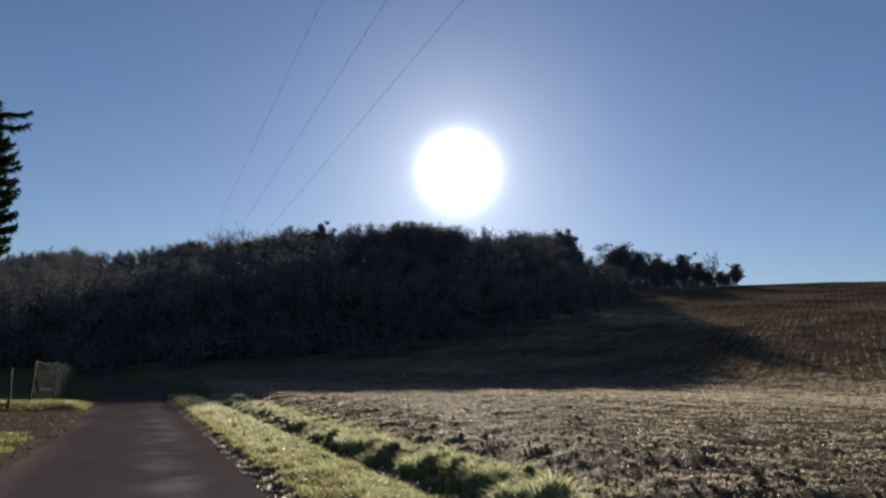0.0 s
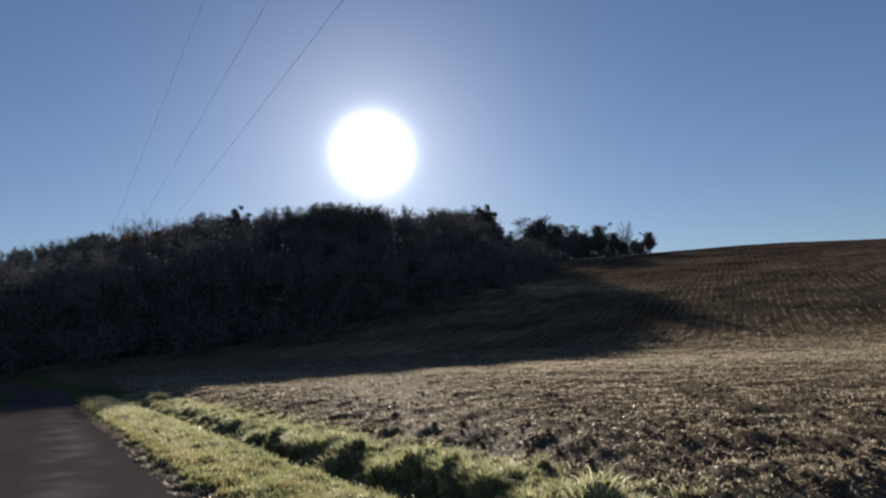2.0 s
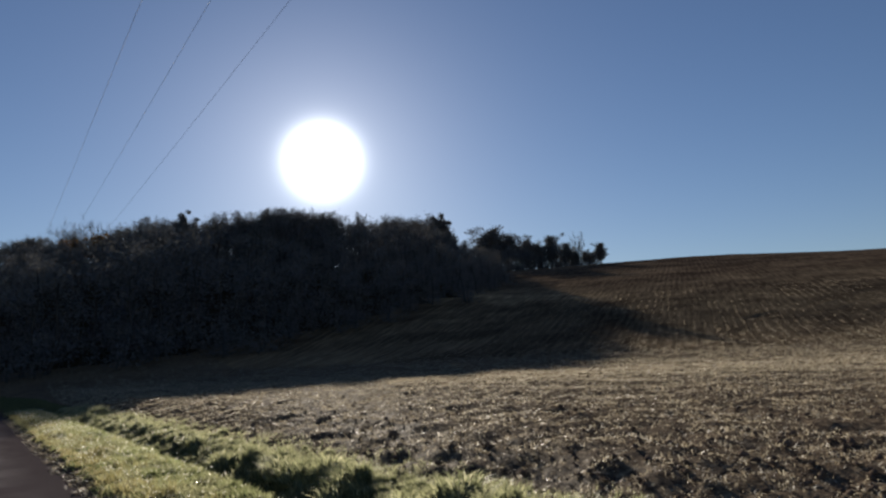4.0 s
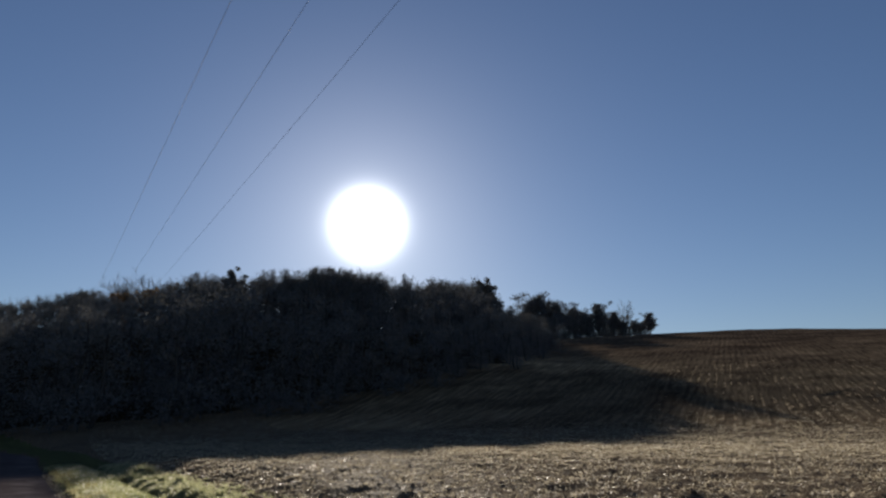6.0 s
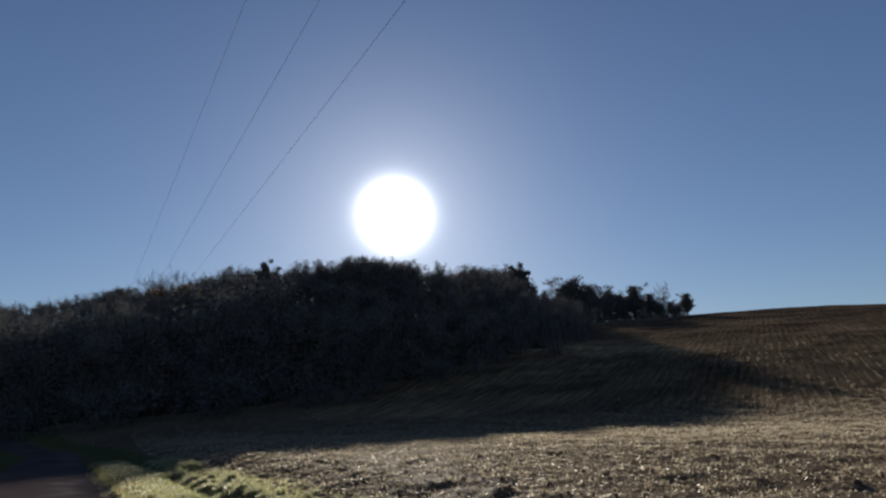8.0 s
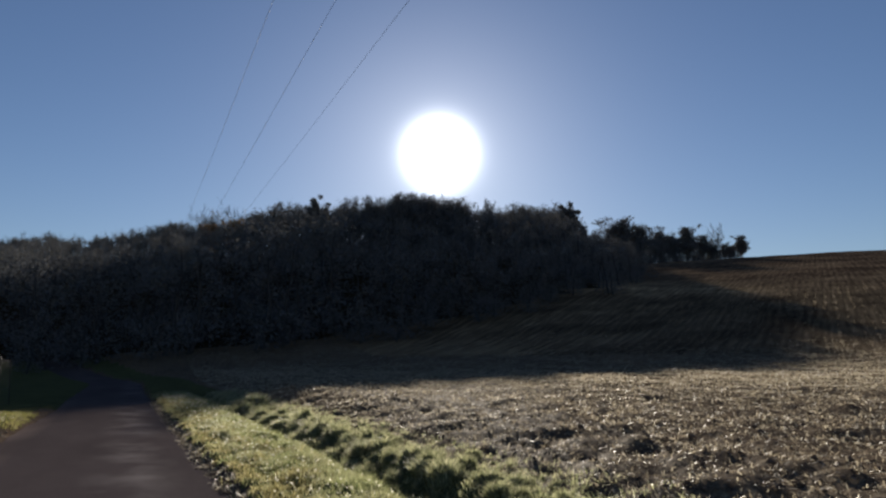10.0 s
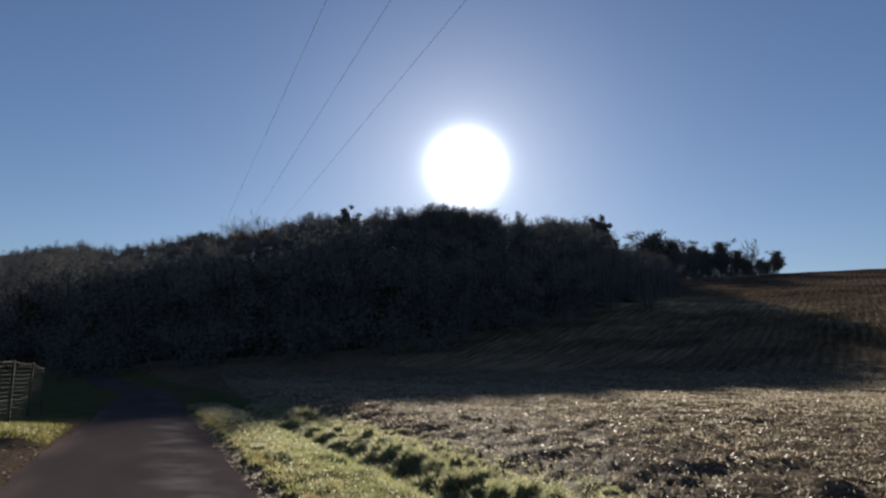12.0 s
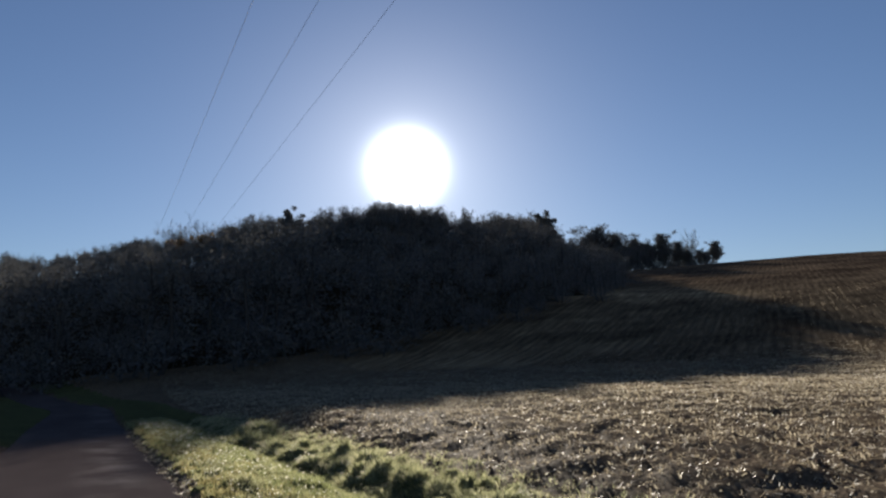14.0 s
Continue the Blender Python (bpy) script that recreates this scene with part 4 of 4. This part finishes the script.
# trees that stand out along the skyline
round_crown = tree_arrays(131, 10.0, 3.7, 8200, 0.3, 0.0, 0.05, 20, 20, 0.135, 90, 0.3)
cone_crown = tree_arrays(136, 10.0, 2.2, 8500, 0.3, 0.0, 0.06, 20, 14, 0.125, 110, 0.78)
oak_crown = tree_arrays(133, 10.0, 5.0, 10000, 0.32, 0.0, 0.06, 24, 34, 0.115, 130, 0.3)
bare_crown = tree_arrays(134, 10.0, 2.2, 260, 0.2, 0.55, 0.3, 16)
rust_crown = tree_arrays(139, 10.0, 2.2, 2600, 0.24, 0.1, 0.2, 16, 10, 0.14, 30, 0.4)
bare_wide = tree_arrays(135, 10.0, 2.8, 420, 0.22, 0.5, 0.25, 18)
S = "skyline trees"
build_tree("tree", 111.6, 181.0, 42.4, cone_crown, M_LEAF, "full dark tree on the wood's sunny edge", group=S, turn=0.7)
# an added tree that closes gaps in the shadow cast down the slope
build_tree("tree", 105.7, 170.0, 40.7, cone_crown, M_LEAF, "dense dark tree added to thicken the broad one's shadow", group=S, turn=5.2)
build_tree("tree", 106.6, 171.0, 40.6, cone_crown, M_LEAF, "dense pointed tree beside the broad one on the ridge", group=S, turn=3.3)
build_tree("tree", 28.6, 133.0, 29.6, cone_crown, M_LEAF, "dense dark tree standing above the wood's ridge", group=S)
build_tree("tree", 104.6, 171.4, 41.9, cone_crown, M_LEAF, "broad dark tree rising over the ridge", group=S)
build_tree("tree", 144.0, 199.0, 47.3, oak_crown, M_LEAF, "wide round-crowned oak on the crest", group=S)
build_tree("tree", 155.5, 194.4, 42.6, oak_crown, M_LEAF, "spreading dark oak on the crest", group=S, turn=2.0)
build_tree("tree", 149.6, 196.6, 43.7, round_crown, M_LEAF, "dense dark tree between the oaks on the crest", group=S, turn=2.6)
build_tree("tree", 149.0, 181.0, 37.4, round_crown, M_LEAF, "low bushy tree on the crest", group=S, turn=5.1)
build_tree("tree", 159.0, 179.0, 38.0, round_crown, M_LEAF, "bushy dark tree on the crest", group=S, turn=3.1)
build_tree("tree", 166.5, 178.0, 35.2, round_crown, M_LEAF, "low dense tree near the wood's end", group=S, turn=0.4)
build_tree("tree", 153.5, 180.0, 40.4, round_crown, M_LEAF, "rounded dark tree on the crest", group=S, turn=1.0)
build_tree("tree", 164.5, 179.5, 42.0, bare_crown, M_LEAF, "tall bare tree with fine twigs on the crest", group=S)
build_tree("tree", 169.4, 177.6, 34.6, round_crown, M_LEAF, "low shrubby tree beside the bare one", group=S, turn=2.9)
build_tree("tree", 162.2, 178.6, 35.4, oak_crown, M_LEAF, "low spreading tree on the crest", group=S, turn=1.3)
build_tree("tree", 172.5, 177.0, 38.2, round_crown, M_LEAF, "small round tree at the wood's end", group=S, turn=4.0)
build_tree("tree", 18.6, 166.0, 35.0, bare_wide, M_LEAF, "leafless tree with upright branches on the ridge", group=S)
build_tree("tree", 17.9, 161.0, 32.0, rust_crown, M_RUST, "tree with thinning rusty autumn leaves", group=S, turn=2.2)
build_tree("tree", 14.4, 164.0, 31.2, rust_crown, M_RUST, "lower tree with rusty autumn leaves", group=S, turn=4.2)
build_tree("tree", 13.2, 186.0, 36.6, bare_wide, M_LEAF, "leafless tree with spreading twigs on the ridge", group=S, turn=0.5)
build_tree("tree", 16.4, 177.0, 35.6, bare_wide, M_LEAF, "leafless many-stemmed tree on the ridge", group=S, turn=4.9)
build_tree("tree", 7.8, 203.0, 36.0, round_crown, M_LEAF, "dense dark tree beside the leafless ones on the ridge", group=S, turn=1.9)
build_tree("tree", 24.6, 148.0, 32.3, bare_wide, M_LEAF, "leafless tree with fine twigs on the ridge", group=S, turn=3.4)
build_tree("tree", 14.6, 180.0, 36.4, bare_crown, M_LEAF, "slender leafless tree on the ridge", group=S, turn=1.4)


def build_conifer(x, y, height, seed):
    """Whorls of flat, tapering fans of twigs on a bare lower stem, with sky between them."""
    r = np.random.RandomState(seed)
    z0 = float(ground_z(x, y)) - 0.05
    tree = holder("conifer", Matrix.Translation((x, y, z0)))
    wood = [tube(np.array([[0, 0, 0], [0.05, 0, height * 0.5], [0, 0.03, height]]), [0.22, 0.13, 0.02], 8)]
    lv = []
    foot = 5.3
    z = foot
    while z < height - 0.3:
        t = (z - foot) / (height - foot)
        turn, full = r.uniform(0, 6.28), r.uniform(0.82, 1.08)
        wide = float(np.interp(t, [0, 0.14, 0.6, 0.72, 0.8, 1.0], [1.05, 1.25, 1.25, 0.6, 0.4, 0.12]))
        for k in range(12):
            az = turn + k * 0.5236 + r.uniform(-0.2, 0.2)
            reach = wide * full * r.uniform(0.72, 1.15)
            zz = z + r.uniform(-0.15, 0.15) - 0.12 * reach
            if k == 11 and 0.78 < t < 0.86:
                az, reach = 0.15, 1.35                       # one stray long branch high up
            q = np.linspace(0, 1, 6)[:, None]
            way, side = np.array([np.cos(az), np.sin(az), 0]), np.array([-np.sin(az), np.cos(az), 0])
            pts = np.array([0, 0, zz]) + q * way * reach + np.array([0, 0, 1]) * reach * (0.1 * q - 0.3 * q**2 + 0.42 * q**3)
            wood.append(tube(pts, np.linspace(0.03 * (1.2 - t), 0.006, 6), 4))
            n = int(165 * reach)
            s = r.uniform(0.08, 1, n) ** 0.85
            p = np.stack([np.interp(s, q[:, 0], pts[:, i]) for i in range(3)], -1)
            arm = r.choice([-1.0, 1.0], n) * (0.05 + 0.42 * (1 - s) ** 0.8 * np.minimum(1, s / 0.25)) * r.uniform(0.3, 1.0, n)
            tip = p + arm[:, None] * side + way * (0.06 + 0.75 * np.abs(arm))[:, None] + r.normal(0, 1, (n, 3)) * np.array([0.03, 0.03, 0.09]) - np.array([0, 0, 0.25]) * np.abs(arm)[:, None]
            w = np.cross(tip - p, np.array([0, 0, 1.0]) + r.normal(0, 0.6, (n, 3)))
            w *= 0.03 / (np.linalg.norm(w, axis=1, keepdims=True) + 1e-6)
            lv.append(np.stack([p - w * 0.6, p + w * 0.6, (p + tip) / 2 + w, tip, (p + tip) / 2 - w], 1).reshape(-1, 3))
        z += 0.34 + 0.14 * r.uniform(0, 1)
    wv, wf = join(wood)
    lv = np.concatenate(lv)
    under(mesh_object("trunk", wv, wf, [M_BARK], None, True), tree)
    under(mesh_object("foliage", lv, np.arange(len(lv)).reshape(-1, 5), [M_NEEDLE]), tree)
    return tagged(tree, "dark green conifer with feathery drooping branches", "tree")


build_conifer(-6.5, 31.5, 12.1, 141)


# ---- wire fence at the corner ----
def build_fence():
    posts = [(-4.25, 28.2, 1.35, 0.05, -2), (-3.9, 30.0, 1.5, 0.05, 3), (-3.55, 34.2, 1.66, 0.036, 0), (-3.6, 37.5, 1.6, 0.03, 1), (-3.47, 39.2, 1.48, 0.016, -2)]
    base = Vector((-3.7, 33.5, 0))
    fence = holder("wire_fence", Matrix.Translation(base))
    tops = []
    for x, y, h, rad, lean in posts:
        z = float(ground_z(x, y)) - 0.25
        off = math.sin(radians(lean)) * h
        pts = np.array([[x, y, z], [x + off * 0.5, y, z + 0.25 + h * 0.5], [x + off, y, z + 0.25 + h], [x + off, y, z + 0.26 + h]]) - np.array(base)
        v, f = tube(pts, [rad * 1.05, rad, rad * 0.95, rad * 0.3], 8)
        under(mesh_object("post", v, f, [M_POST], None, True), fence)
        tops.append((np.array([x, y, z + 0.25]), np.array([x + off, y, z + 0.25 + h])))
    x, y = -3.9, 30.0
    z = float(ground_z(x, y))
    v, f = tube(np.array([[x + 0.06, y + 0.05, z + 1.05], [x + 0.16, y + 0.6, z + 0.5], [x + 0.26, y + 1.1, z - 0.1]]) - np.array(base), [0.035, 0.035, 0.035], 6)
    under(mesh_object("brace", v, f, [M_POST], None, True), fence)
    r = np.random.RandomState(151)
    for a, b in zip(tops[1:-1], tops[2:]):
        for k in range(15):
            t = 0.05 + 0.92 * k / 14
            p, q = a[0] + (a[1] - a[0]) * t, b[0] + (b[1] - b[0]) * t
            s = np.linspace(0, 1, 9)[:, None]
            sag = 0.05 if k in (5, 14) else 0.03
            pts = p + (q - p) * s - np.array([0, 0, 1]) * sag * 4 * s * (1 - s) + r.normal(0, 0.008, (9, 3))
            v, f = tube(pts - np.array(base), np.full(9, 0.005 if k in (5, 14) else 0.0025), 4)
            under(mesh_object("wire", v, f, [M_WIRE]), fence)
    return tagged(fence, "sagging wire stock fence on weathered wooden posts", "fence")


build_fence()


# ---- overhead line ----
def build_line():
    spans = [(2.55, 9.05), (3.7, 9.05), (5.05, 9.05)]
    y0, y1 = -24.0, 92.0
    for yy in (y0, y1):
        z = float(ground_z(4.2, yy)) - 0.4
        pole = holder("utility_pole", Matrix.Translation((4.25, yy, z)))
        v, f = tube(np.array([[0, 0, 0], [0, 0, 4.5], [0, 0, 9.35 - z], [0, 0, 9.36 - z]]), [0.16, 0.135, 0.11, 0.02], 10)
        under(mesh_object("pole", v, f, [M_POST], None, True), pole)
        bm = bmesh.new()
        bmesh.ops.create_cube(bm, size=1, matrix=Matrix.Translation((0.05, 0, 8.83 - z)) @ Matrix.Diagonal((3.4, 0.1, 0.1, 1)))
        bmesh.ops.bevel(bm, geom=bm.edges[:], offset=0.012, segments=2, affect="EDGES")
        me = bpy.data.meshes.new("crossarm")
        bm.to_mesh(me)
        bm.free()
        me.materials.append(M_WIRE)
        arm = under(new("crossarm", me), pole)
        for x, zz in spans:
            v, f = tube(np.array([[x - 4.25, 0, 8.86 - z], [x - 4.25, 0, 8.94 - z], [x - 4.25, 0, 8.98 - z], [x - 4.25, 0, 9.05 - z]]), [0.03, 0.065, 0.045, 0.03], 10)
            under(mesh_object("insulator", v, f, [M_GLAZE], None, True), arm)
        tagged(pole, "wooden power pole with a steel crossarm", "utility pole", "overhead line poles")
    for x, zz in spans:
        s = np.linspace(0, 1, 60)[:, None]
        pts = np.concatenate([x + 0 * s, y0 + (y1 - y0) * s, zz - 0.5 * 4 * s * (1 - s)], 1)
        v, f = tube(pts, np.full(60, 0.0042), 6)
        tagged(mesh_object("overhead_wire", v, f, [M_CABLE], None, True), "thin dark overhead power cable strung along the lane", "power cable", "overhead wires")


build_line()
